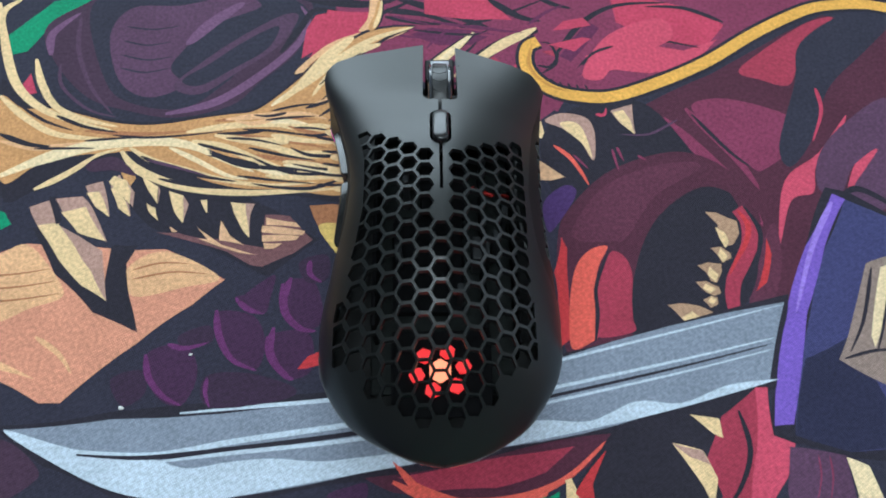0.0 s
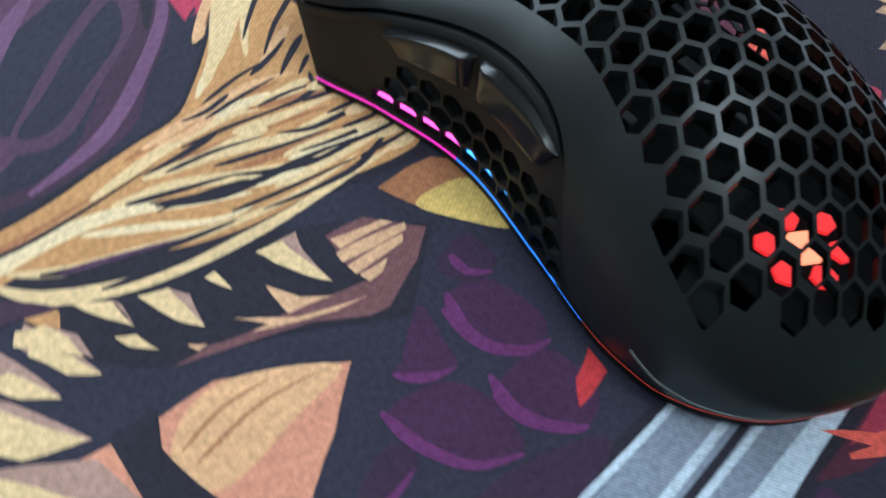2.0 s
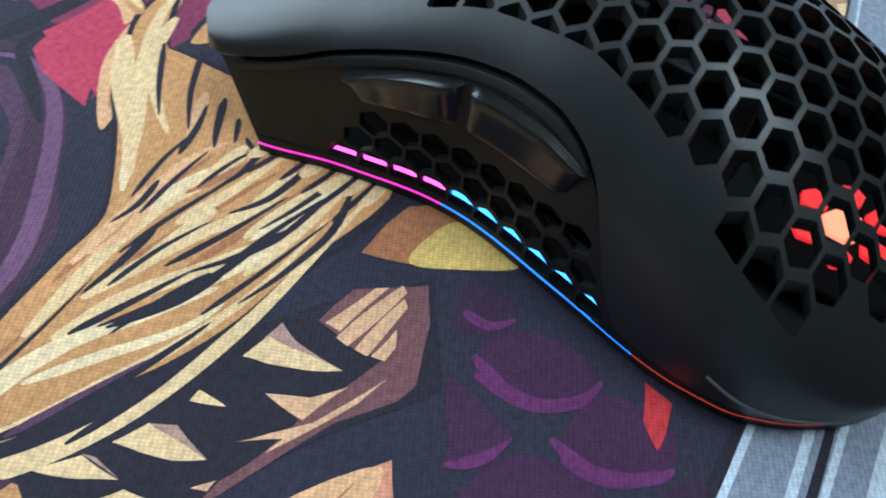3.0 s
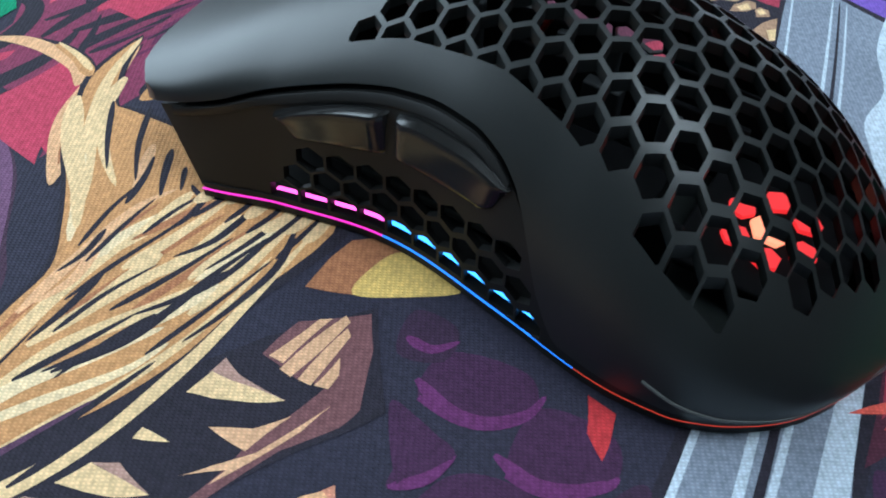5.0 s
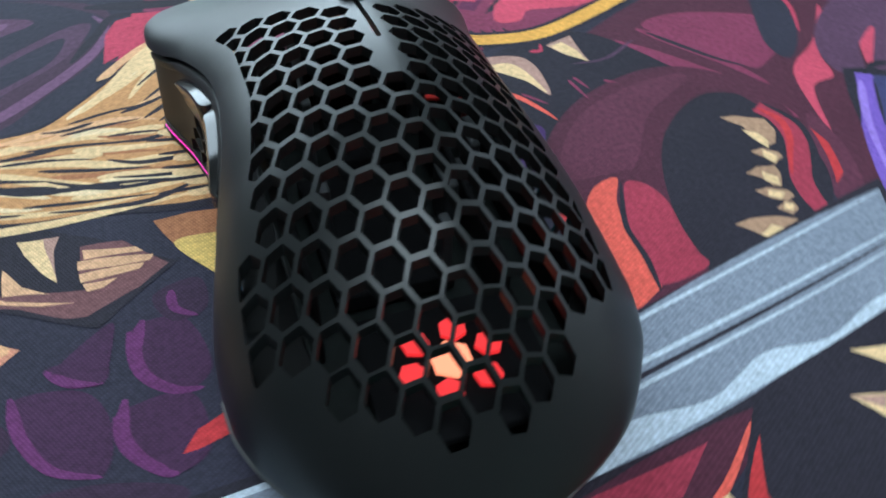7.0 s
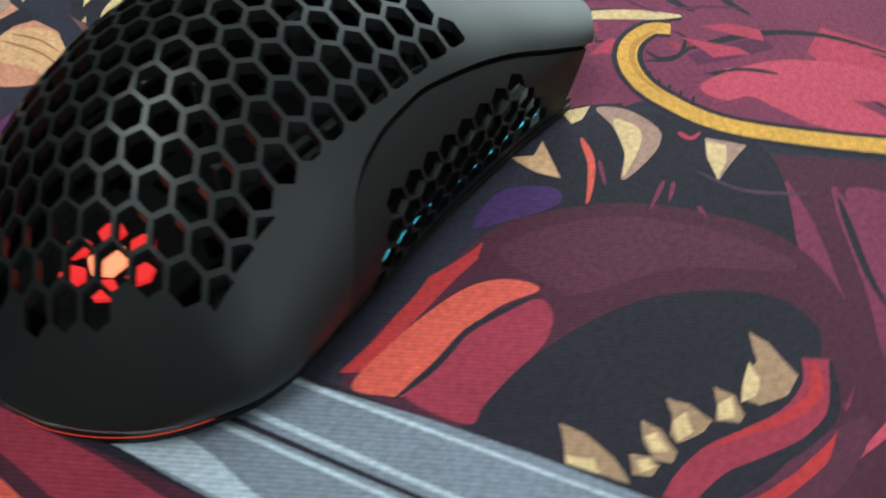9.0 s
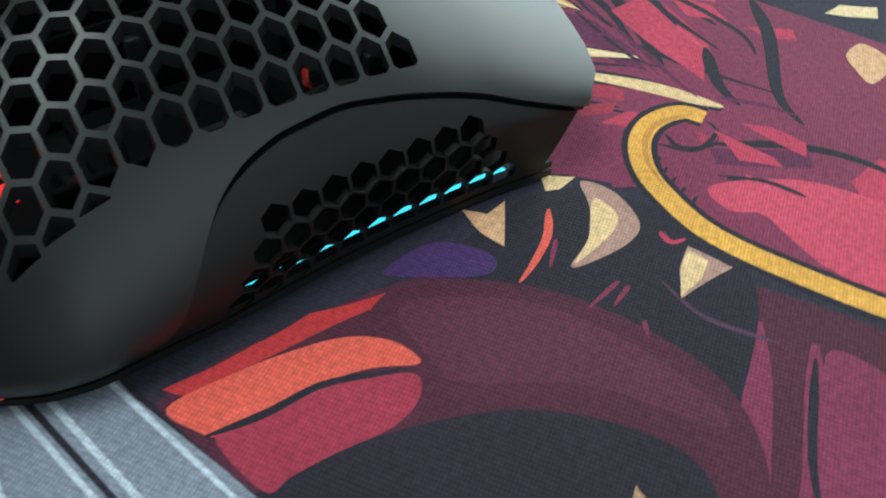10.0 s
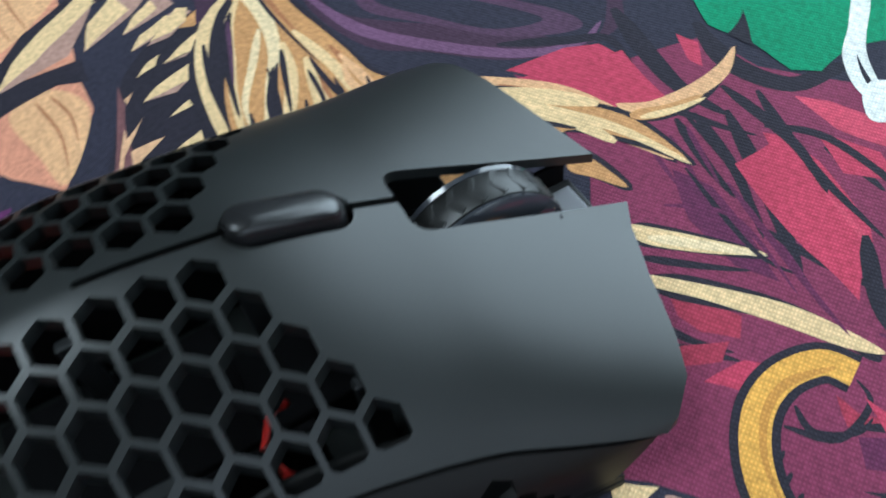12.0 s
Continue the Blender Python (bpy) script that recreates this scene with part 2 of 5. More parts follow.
CLOTH = {k: cloth("printed_" + k, tuple(0.8 * c for c in srgb(*v))) for k, v in INKS.items()}
mat = new("desk_mat")
tagged(mat, "large dark cloth desk mat with a colourful printed picture", "desk mat")
part("cloth", box(bmesh.new(), -0.42, 0.42, -0.2, 0.26, -0.004, 0.0, 0.001), CLOTH["navy"], mat)
LAYER = [0]
_rng = random.Random(7)


def flat(motif, colour, pts):
    """One printed shape, a hair above those printed before it."""
    LAYER[0] += 1
    bm = bmesh.new()
    z = 0.00003 + LAYER[0] * 0.0000003
    f = bm.faces.new([bm.verts.new((x / 1000, y / 1000, z)) for x, y in pts])
    f.normal_update()
    if f.normal.z < 0:
        f.normal_flip()
    part("printed_" + motif, bm, CLOTH[colour], mat)


def spline(pts, closed, n=5):
    out, k = [], len(pts)
    for i in range(k if closed else k - 1):
        if closed:
            a, b, c, d = (pts[(i + j - 1) % k] for j in range(4))
        else:
            a, b, c, d = pts[max(0, i - 1)], pts[i], pts[i + 1], pts[min(k - 1, i + 2)]
        for s in (j / n for j in range(n)):
            out.append(tuple(0.5 * (2 * b[m] + (c[m] - a[m]) * s + (2 * a[m] - 5 * b[m] + 4 * c[m] - d[m]) * s * s + (3 * b[m] - a[m] - 3 * c[m] + d[m]) * s**3) for m in (0, 1)))
    return out if closed else out + [pts[-1]]


def pairs(flat_list):
    return list(zip(flat_list[::2], flat_list[1::2]))


def patch(motif, colour, xy, sharp=0):
    """A filled shape; sharp: with corners, its sides slightly bowed."""
    pts = pairs(xy)
    if sharp:
        out = []
        for i, p in enumerate(pts):
            q = pts[(i + 1) % len(pts)]
            d = (q[0] - p[0], q[1] - p[1])
            bow = _rng.uniform(-0.03, 0.03)
            out += [p] + [(p[0] + d[0] * s - d[1] * bow * 4 * s * (1 - s), p[1] + d[1] * s + d[0] * bow * 4 * s * (1 - s)) for s in (0.25, 0.5, 0.75)]
        pts = out
    else:
        pts = spline(pts, True)
    flat(motif, colour, pts)


def ribbon(motif, colour, wide, pts, taper=1.0, blunt=0.15):
    """A brush stroke along a line, thinning to its ends."""
    left, right, n = [], [], len(pts)
    for i, p in enumerate(pts):
        a, b = pts[max(0, i - 1)], pts[min(n - 1, i + 1)]
        dx, dy = b[0] - a[0], b[1] - a[1]
        m = math.hypot(dx, dy) or 1
        s = i / (n - 1)
        w = wide / 2 * (1 - taper + taper * (blunt + (1 - blunt) * math.sin(math.pi * min(1, s * 0.62 + 0.38)) ** 0.8 * min(1, (s + 0.06) * 4)))
        if s == 1 and taper:
            w = 0.02
        left.append((p[0] - dy / m * w, p[1] + dx / m * w))
        right.append((p[0] + dy / m * w, p[1] - dx / m * w))
    flat(motif, colour, left + right[::-1])


def stroke(motif, colour, wide, xy, taper=1.0):
    ribbon(motif, colour, wide, spline(pairs(xy), False, 6), taper)


# eye and horn
patch("backdrop_patch", "green", (-148.1, 89.8, -140.5, 97.9, -134.0, 104.8, -118.0, 107.3, -134.4, 92.3, -139.9, 83.2, -146.2, 81.5), 1)
patch("backdrop_patch", "green", (-146.1, 25.7, -136.3, 20.9, -133.8, 16.9, -137.0, 15.0, -143.9, 14.7), 1)
patch("horn", "plum_dark", (-135.2, 92.3, -125.2, 101.9, -104.4, 111.5, -70.1, 112.9, -46.4, 104.3, -43.4, 91.6, -48.8, 78.4, -60.3, 67.1, -69.1, 58.3, -86.5, 54.2, -101.8, 57.2, -116.7, 63.3, -129.3, 77.6))
patch("horn", "navy", (-120.8, 99.3, -110.1, 109.1, -70.1, 112.9, -47.3, 100.5, -46.0, 91.7, -58.3, 82.4, -72.6, 66.4, -85.0, 57.7, -102.2, 60.5, -111.9, 70.0))
patch("horn", "plum", (-112.5, 89.1, -106.1, 100.8, -89.2, 101.2, -71.5, 104.7, -61.2, 99.8, -78.5, 91.6, -87.3, 80.9, -90.4, 73.9, -85.9, 66.8, -96.8, 62.6, -107.2, 69.8))
patch("horn", "mauve_dark", (-88.8, 66.9, -79.2, 77.1, -66.4, 87.5, -53.1, 95.7, -48.0, 94.3, -54.4, 82.2, -67.3, 72.0, -79.9, 63.2))
patch("horn", "navy", (-86.1, 69.1, -77.2, 75.8, -66.2, 84.6, -54.8, 90.8, -58.2, 81.2, -69.3, 73.2, -80.2, 66.6))
patch("horn", "mauve", (-86.1, 85.2, -80.6, 93.4, -70.3, 101.1, -67.2, 100.5, -75.6, 92.2, -83.7, 84.4))
stroke("horn", "mauve", 3.2, (-90.4, 55.7, -74.0, 60.0, -59.5, 70.6, -48.5, 82.0, -44.6, 92.2, -47.3, 99.3))
stroke("horn", "mauve", 3.0, (-131.5, 81.2, -132.7, 89.3, -129.0, 94.6, -123.8, 99.4))
stroke("horn", "mauve_dark", 1.8, (-123.5, 97.4, -122.5, 83.3, -116.4, 67.8, -107.7, 56.2))
stroke("horn", "mauve_dark", 1.2, (-127.8, 77.6, -125.9, 68.2, -116.1, 58.7, -106.2, 55.1))
stroke("horn", "navy", .7, (-107.3, 86.4, -99.3, 84.2, -91.6, 85.4))
stroke("horn", "navy", .7, (-107.5, 80.4, -98.6, 78.0, -90.0, 79.1))
stroke("horn", "navy", .7, (-107.4, 75.0, -98.9, 72.8, -90.5, 74.4))
stroke("horn", "navy", .7, (-107.1, 92.6, -98.1, 91.0, -88.4, 92.2))
# magenta face above the gold band
patch("face_patch", "wine", (-27.1, 80.7, -23.2, 87.3, -7.1, 96.5, 31.1, 82.5, 31.7, 65.8, 38.0, 57.1, 38.9, 53.6, 31.3, 47.7, 24.0, 38.8, 9.0, 52.8), 1)
patch("face_patch", "wine", (-37.0, 84.5, -31.8, 112.5, -19.7, 113.9, 2.9, 132.8, 52.7, 73.4, 38.3, 51.6, 13.6, 66.5, -23.1, 76.6), 1)
patch("face_patch", "wine", (-44.9, 77.1, -27.2, 86.2, -15.3, 116.3, 47.9, 136.0, 151.1, 126.8, 159.9, 105.0, 139.3, 92.4, 122.1, 86.0, 98.1, 72.3, 69.1, 57.5, 50.3, 57.7, 36.6, 62.7, 28.5, 69.9, 15.2, 70.9, -7.8, 73.5), 1)
patch("face_patch", "rose", (-46.5, 76.5, -45.1, 89.1, -42.1, 94.9, -38.0, 95.8, -27.6, 91.5, -36.7, 83.1, -42.3, 79.4), 1)
patch("face_patch", "rose", (-46.6, 103.9, -37.3, 102.0, -37.0, 99.7, -41.3, 100.8), 1)
patch("face_patch", "rose", (-35.7, 108.2, -31.3, 109.9, -25.6, 106.0, -28.7, 105.3), 1)
patch("face_patch", "rose", (-19.2, 105.2, -13.6, 106.6, -13.7, 105.1, -16.8, 104.3), 1)
patch("face_patch", "pink", (-10.4, 113.4, -5.7, 117.3, 3.0, 121.0, 7.1, 116.5, -0.5, 113.2), 1)
patch("face_patch", "rose", (-6.9, 102.9, -3.7, 105.6, 3.2, 105.6, 17.3, 101.9, 26.0, 93.9, 16.8, 95.3, 5.0, 97.6), 1)
patch("face_patch", "pink", (3.5, 99.1, 7.4, 101.6, 17.9, 100.3, 23.5, 95.7, 14.4, 95.4), 1)
patch("face_patch", "wine_red", (10.2, 68.4, 13.7, 72.4, 18.7, 74.6, 21.5, 71.8, 17.5, 68.0, 13.6, 67.1), 1)
patch("face_patch", "wine_red", (35.2, 76.2, 38.7, 76.6, 41.2, 78.9, 42.5, 77.5, 39.3, 74.0), 1)
patch("face_patch", "wine_dark", (-9.2, 85.2, -2.6, 87.9, 8.8, 85.8, 17.4, 83.3, 11.3, 80.0, 0.7, 80.3), 1)
stroke("face_patch", "ink", 2.0, (-18.1, 93.4, -6.9, 90.5, 1.5, 89.2))
stroke("face_patch", "ink", 2.2, (-17.3, 96.8, -3.3, 93.4, 10.2, 87.0))
stroke("face_patch", "ink", 3.0, (-14.6, 101.7, 1.1, 95.3, 13.7, 89.1, 18.4, 86.5))
stroke("face_patch", "ink", 2.2, (-15.2, 109.4, -2.7, 105.2, 8.2, 103.0, 20.6, 101.7))
stroke("face_patch", "ink", 1.8, (-24.1, 90.1, -19.2, 94.8, -11.8, 98.5, -6.9, 101.7))
stroke("face_patch", "ink", 4.0, (-49.0, 103.6, -33.5, 100.3, -22.8, 99.2, -13.3, 101.2))
stroke("face_patch", "ink", 1.8, (4.0, 64.3, 11.3, 63.7, 17.6, 65.8, 22.8, 69.6))
stroke("face_patch", "ink", 1.4, (17.0, 63.2, 21.2, 66.8, 24.2, 69.3))
stroke("face_patch", "ink", 4.5, (-36.0, 113.3, -23.7, 110.6, -12.8, 115.1, -10.1, 126.0, 1.6, 122.5))
stroke("face_patch", "ink", 2.6, (-53.7, 79.2, -46.8, 90.4, -41.8, 97.4, -29.9, 94.7))
stroke("face_patch", "ink", 2.0, (1.4, 108.7, 8.1, 109.3, 13.9, 109.0))
stroke("face_patch", "ink", 1.6, (1.9, 69.2, 8.0, 75.2, 13.5, 81.3))
stroke("face_patch", "ink", 2.4, (34.8, 85.1, 29.8, 84.0, 24.3, 81.0))
stroke("face_patch", "wine_dark", 1.0, (-15.4, 85.5, -5.8, 83.5))
stroke("face_patch", "wine_dark", 1.0, (-15.5, 89.9, -3.7, 86.5))
stroke("face_patch", "wine_dark", 1.0, (-15.4, 93.6, -1.8, 89.0))
stroke("face_patch", "wine_dark", 1.0, (12.0, 88.5, 21.6, 85.8, 25.8, 84.9))
stroke("face_patch", "wine_dark", 2.2, (13.7, 89.1, 18.3, 93.8, 27.4, 94.2))
patch("face_patch", "rose", (62.1, 87.7, 74.6, 78.7, 91.9, 76.8, 99.2, 85.0, 92.4, 91.5, 75.4, 97.3, 61.4, 97.8), 1)
patch("face_patch", "pink", (49.7, 73.6, 59.0, 78.1, 70.6, 78.1, 83.7, 74.7, 95.8, 79.0, 86.8, 69.8, 70.8, 65.7, 57.7, 68.1), 1)
patch("face_patch", "rose", (24.4, 69.9, 29.5, 74.4, 27.9, 66.3, 23.9, 63.0), 1)
patch("face_patch", "wine_dark", (41.1, 74.0, 52.3, 88.1, 56.0, 85.5, 44.7, 71.5), 1)
stroke("face_patch", "ink", 2.2, (40.2, 75.2, 50.4, 88.2, 63.1, 95.2, 81.1, 95.8))
stroke("face_patch", "ink", 1.6, (48.4, 70.1, 60.9, 78.0, 74.7, 79.4, 89.7, 75.6))
stroke("face_patch", "ink", 1.8, (99.4, 86.3, 86.7, 93.0, 72.9, 94.3))
stroke("face_patch", "ink", 1.2, (34.7, 67.2, 39.9, 71.7, 38.6, 78.9, 34.9, 80.2))
stroke("face_patch", "ink", 0.7, (37.3, 64.8, 38.9, 61.2))
stroke("face_patch", "ink", 0.7, (40.0, 63.5, 41.6, 60.0))
stroke("face_patch", "ink", 0.7, (42.8, 62.7, 44.1, 59.2))
stroke("face_patch", "ink", 0.7, (45.6, 62.1, 46.7, 58.9))
stroke("face_patch", "ink", 0.7, (48.4, 62.0, 49.4, 58.8))
stroke("face_patch", "ink", 1.6, (9.1, 88.6, 21.1, 91.8, 37.5, 98.8))
patch("face_patch", "pink", (48.0, 66.0, 54.9, 78.7, 64.3, 85.5, 78.0, 88.9, 80.6, 80.3, 68.5, 74.0, 58.9, 68.9, 53.9, 63.7))
patch("face_patch", "rose", (-41.2, 84.5, -38.0, 97.2, -23.2, 95.6, -26.1, 86.3, -38.6, 79.5, -43.7, 76.2), 1)
patch("face_patch", "rose", (-139.2, 69.5, -137.1, 74.0, -133.9, 65.8, -136.6, 65.2), 1)
stroke("whisker", "ink", 5.0, (-48.7, 69.6, -35.2, 79.5, -24.8, 84.3, -9.6, 86.8))
stroke("whisker", "ink", 5.0, (-25.9, 85.8, -21.2, 92.8, -21.0, 102.9, -26.6, 115.2))
stroke("whisker", "ink", 5.0, (-22.5, 73.5, -16.3, 75.4, -9.3, 77.0))
stroke("whisker", "ink", 5.0, (-3.3, 70.6, 2.8, 76.3, 13.3, 85.6))
stroke("whisker", "ink", 5.0, (5.6, 66.8, 13.4, 73.8, 22.4, 80.6, 34.6, 86.2))
patch("whisker", "skin_light", (-48.7, 70.2, -43.0, 77.3, -36.4, 82.9, -28.8, 86.1, -21.3, 87.8, -10.7, 87.1, -16.3, 83.8, -23.2, 80.6, -31.9, 77.1, -40.4, 73.1))
patch("whisker", "skin_light", (-27.1, 87.3, -24.1, 92.6, -23.3, 101.0, -24.3, 108.5, -26.4, 114.4, -21.4, 108.5, -19.9, 100.6, -20.7, 89.8))
patch("whisker", "tan", (-32.5, 75.1, -28.3, 78.3, -23.5, 80.9, -27.2, 76.3))
patch("whisker", "tan", (-23.2, 74.3, -17.3, 76.2, -10.3, 76.8, -15.3, 73.5, -19.3, 71.2))
patch("whisker", "cream", (-4.1, 71.9, 0.3, 76.1, 5.7, 80.5, 12.5, 85.4, 7.2, 78.1, 0.1, 71.5))
patch("whisker", "cream", (5.0, 67.8, 11.7, 74.1, 20.0, 80.8, 26.5, 84.2, 34.2, 86.6, 30.9, 82.9, 22.8, 78.1, 13.8, 72.3, 7.1, 67.2))
stroke("whisker", "tan", 1.6, (-44.2, 70.5, -35.5, 77.2, -25.4, 82.3, -15.6, 85.7))
stroke("whisker", "brown_light", 0.8, (-44.2, 73.1, -35.7, 79.9, -25.4, 84.7))
stroke("whisker", "cream_pale", 2.0, (-0.3, 72.8, 6.7, 79.7, 12.8, 85.2))
patch("face_patch", "rose", (-4.2, 94.2, -4.6, 105.8, 19.4, 98.6, 26.2, 90.1, 15.3, 90.7), 1)
patch("face_patch", "rose", (-2.2, 110.0, 7.5, 114.8, 14.3, 112.6, 7.4, 106.7), 1)
patch("face_patch", "rose", (18.2, 114.3, 24.6, 121.8, 28.0, 118.8, 22.7, 114.1), 1)
patch("face_patch", "rose", (37.5, 79.0, 49.7, 81.7, 52.6, 80.9, 46.5, 75.8), 1)
patch("face_patch", "wine_red", (16.9, 62.7, 21.0, 70.3, 22.9, 67.2, 19.9, 61.4), 1)
patch("face_patch", "pink", (47.5, 65.7, 52.4, 71.8, 60.1, 78.1, 65.8, 70.9, 59.3, 67.7), 1)
patch("face_patch", "rose", (39.6, 85.1, 43.7, 88.9, 50.6, 90.2, 53.2, 86.8), 1)
stroke("face_patch", "ink", 2.4, (-19.8, 105.3, -2.5, 105.3, 9.2, 101.5))
stroke("face_patch", "ink", 1.0, (-8.2, 87.1, 11.2, 84.3, 18.9, 87.1))
stroke("face_patch", "ink", 1.8, (-7.9, 104.1, 0.5, 110.6, 18.4, 110.9, 26.4, 106.7))
stroke("face_patch", "ink", 2.8, (18.2, 99.9, 28.5, 91.7, 36.1, 89.3))
stroke("face_patch", "ink", 3.2, (10.8, 124.7, 23.0, 115.3, 37.9, 98.8, 47.2, 94.5))
stroke("face_patch", "ink", 1.1, (33.3, 70.6, 37.4, 69.8, 40.6, 74.3, 40.2, 77.7))
stroke("face_patch", "wine_dark", 1.0, (-4.0, 79.1, 4.3, 86.4, 20.7, 83.8))
stroke("face_patch", "wine_dark", 1.2, (-1.8, 90.5, 18.2, 86.4, 29.7, 84.6))
stroke("face_patch", "wine_dark", 1.4, (31.7, 88.1, 37.9, 92.9, 44.8, 96.3))
stroke("face_patch", "ink", 1.0, (-20.0, 95.7, -2.7, 92.9, 7.9, 89.0))
stroke("face_patch", "ink", 1.2, (59.8, 77.5, 53.0, 75.0, 46.7, 69.0))
stroke("face_patch", "ink", 0.7, (38.0, 59.0, 40.9, 59.2))
stroke("face_patch", "ink", 0.7, (40.7, 57.6, 43.4, 58.4))
stroke("face_patch", "ink", 0.7, (43.4, 56.5, 45.9, 57.4))
stroke("face_patch", "ink", 0.7, (45.9, 55.8, 48.3, 56.9))
stroke("face_patch", "ink", 0.7, (48.4, 55.1, 50.8, 56.3))
patch("backdrop_patch", "cream_pale", (-4.9, 145.2, -1.0, 155.7, 7.6, 144.8, 5.5, 140.2), 1)
# right flank below the gold band
patch("flank", "maroon", (66.6, 52.7, 91.0, 64.4, 112.4, 76.6, 134.3, 88.0, 167.7, 79.5, 147.0, 2.4, 122.7, 18.0, 109.9, -0.2, 100.9, -19.2, 91.3, -21.6, 93.4, 4.2, 81.6, 28.5), 1)
patch("flank", "wine", (82.5, 52.1, 95.0, 54.4, 114.2, 46.7, 116.1, 37.9, 103.2, 27.8, 97.8, 28.0, 89.1, 41.0))
patch("flank", "wine_red", (100.7, 65.2, 109.8, 73.1, 127.7, 84.6, 138.0, 86.7, 126.2, 77.3, 121.1, 66.8, 116.2, 58.9, 107.6, 61.5))
patch("flank", "navy", (124.0, 76.2, 142.2, 87.8, 157.3, 84.8, 146.6, 73.0, 129.5, 57.3, 119.7, 37.8, 110.3, 27.6, 108.4, 36.0, 118.7, 60.0))
stroke("flank", "wine", 4.2, (72.5, 47.6, 84.0, 32.6, 92.7, 20.0, 97.4, 6.9))
stroke("flank", "wine", 3.0, (80.4, 51.1, 93.1, 32.3, 98.9, 19.8))
stroke("flank", "ink", 2.4, (69.6, 47.0, 79.8, 28.6, 88.8, 18.1, 93.1, 2.3))
stroke("flank", "ink", 1.4, (82.0, 48.8, 91.6, 34.5, 97.8, 28.0))
patch("flank", "pink", (101.0, 0.1, 105.1, 17.5, 109.9, 25.5, 120.4, 32.5, 132.7, 46.5, 126.6, 35.5, 118.4, 27.3, 115.6, 18.2, 107.9, 15.5))
patch("flank", "pink", (126.0, 16.9, 130.4, 26.9, 139.4, 39.3, 139.6, 31.8, 132.7, 22.7))
stroke("flank", "rose", 1.4, (125.0, 57.5, 125.0, 48.5, 119.5, 36.7))
patch("flank", "plum", (120.2, 31.4, 132.1, 43.9, 149.1, 52.2, 149.8, 26.3, 135.1, 10.6, 125.5, 14.9, 139.7, 32.9, 130.1, 26.9, 124.4, 17.9, 117.6, 19.2))
stroke("flank", "ink", 2.2, (124.2, 16.9, 130.0, 18.8, 139.1, 12.5, 147.0, 2.4))
patch("flank", "maroon_light", (96.5, 2.1, 101.1, 7.8, 100.6, -5.5, 94.1, -19.9, 88.4, -18.8, 90.7, -10.8))
# mouth
patch("mouth", "ink", (32.2, 42.8, 51.9, 55.4, 68.5, 52.6, 81.9, 30.6, 89.9, 14.0, 93.4, -5.3, 83.8, -21.4, 62.9, -27.7, 43.4, -9.3, 35.2, 13.8))
patch("mouth", "maroon", (33.5, 4.2, 39.9, 17.3, 53.7, 29.0, 73.4, 34.7, 87.3, 30.0, 95.2, 18.9, 96.7, 7.9, 90.6, 18.0, 80.5, 21.4, 66.8, 12.8, 57.5, -2.3, 52.7, -27.4, 32.9, -31.1))
patch("mouth", "maroon_light", (38.0, 5.9, 46.3, 19.4, 58.0, 27.2, 74.7, 30.8, 81.6, 28.5, 65.8, 18.8, 55.3, 5.4, 49.9, 3.6))
patch("cavity", "ink", (52.7, -27.4, 56.0, -6.0, 65.8, 11.9, 81.3, 20.7, 90.1, 15.0, 92.4, -1.5, 85.0, -14.2, 77.7, -22.9, 64.8, -26.0))
patch("mouth", "red", (31.3, -29.2, 31.9, -23.0, 31.9, -15.6, 31.6, -5.8, 34.9, 5.6, 36.3, 1.8, 35.4, -7.7, 34.7, -19.2, 34.2, -27.2), 1)
patch("tongue", "coral", (34.5, -30.0, 34.6, -20.6, 36.0, -11.8, 38.5, -3.9, 43.1, 1.1, 48.6, 2.1, 45.3, -4.0, 43.4, -11.0, 43.1, -20.0, 42.4, -26.4, 40.5, -28.1))
patch("tongue", "wine_red", (42.2, -26.8, 43.4, -20.4, 44.0, -12.0, 46.8, -4.7, 49.7, 0.3, 53.2, -1.5, 54.9, -7.1, 53.7, -15.4, 53.2, -21.7, 52.9, -25.6))
stroke("tongue", "ink", 1.3, (41.5, -27.9, 43.0, -19.8, 43.5, -11.3, 46.4, -4.1, 48.8, 0.8))
stroke("mouth", "wine_red", 5.0, (90.5, 13.4, 92.9, 8.4, 92.1, 1.6, 88.7, -4.7, 85.2, -10.3, 83.6, -15.9, 83.4, -20.0), 0.3)
stroke("mouth", "red", 1.8, (90.5, 12.8, 92.7, 7.7, 91.1, 2.0, 87.4, -3.5, 83.9, -8.9))
patch("mouth", "red", (97.4, 3.0, 96.0, -2.6, 93.7, -9.0, 91.0, -14.3, 94.7, -11.7, 98.0, -2.5), 1)
stroke("mouth", "ink", 1.6, (92.6, 14.2, 95.9, 5.8, 94.2, -1.9, 90.7, -9.5, 87.9, -16.4))
patch("tooth", "tooth_tan", (80.3, 12.7, 83.6, 12.3, 89.5, 9.1, 89.5, 5.0, 86.8, 1.1, 84.1, 0.7, 82.8, 5.2, 83.5, 8.1), 1)
patch("tooth", "cream", (82.5, 7.4, 85.1, 5.3, 85.8, 2.5, 84.4, 0.1, 83.3, 3.2), 1)
patch("tooth", "tooth_tan", (79.9, 0.3, 83.1, 0.6, 85.6, -1.7, 85.6, -3.3, 82.6, -4.8, 81.6, -2.1), 1)
patch("tooth", "cream", (81.6, -2.1, 82.8, 0.2, 84.7, -2.7, 82.9, -4.5), 1)
patch("tooth", "tooth_tan", (74.9, -5.4, 78.2, -4.4, 82.2, -5.1, 81.9, -7.5, 79.7, -11.2, 78.1, -10.6, 77.0, -7.5), 1)
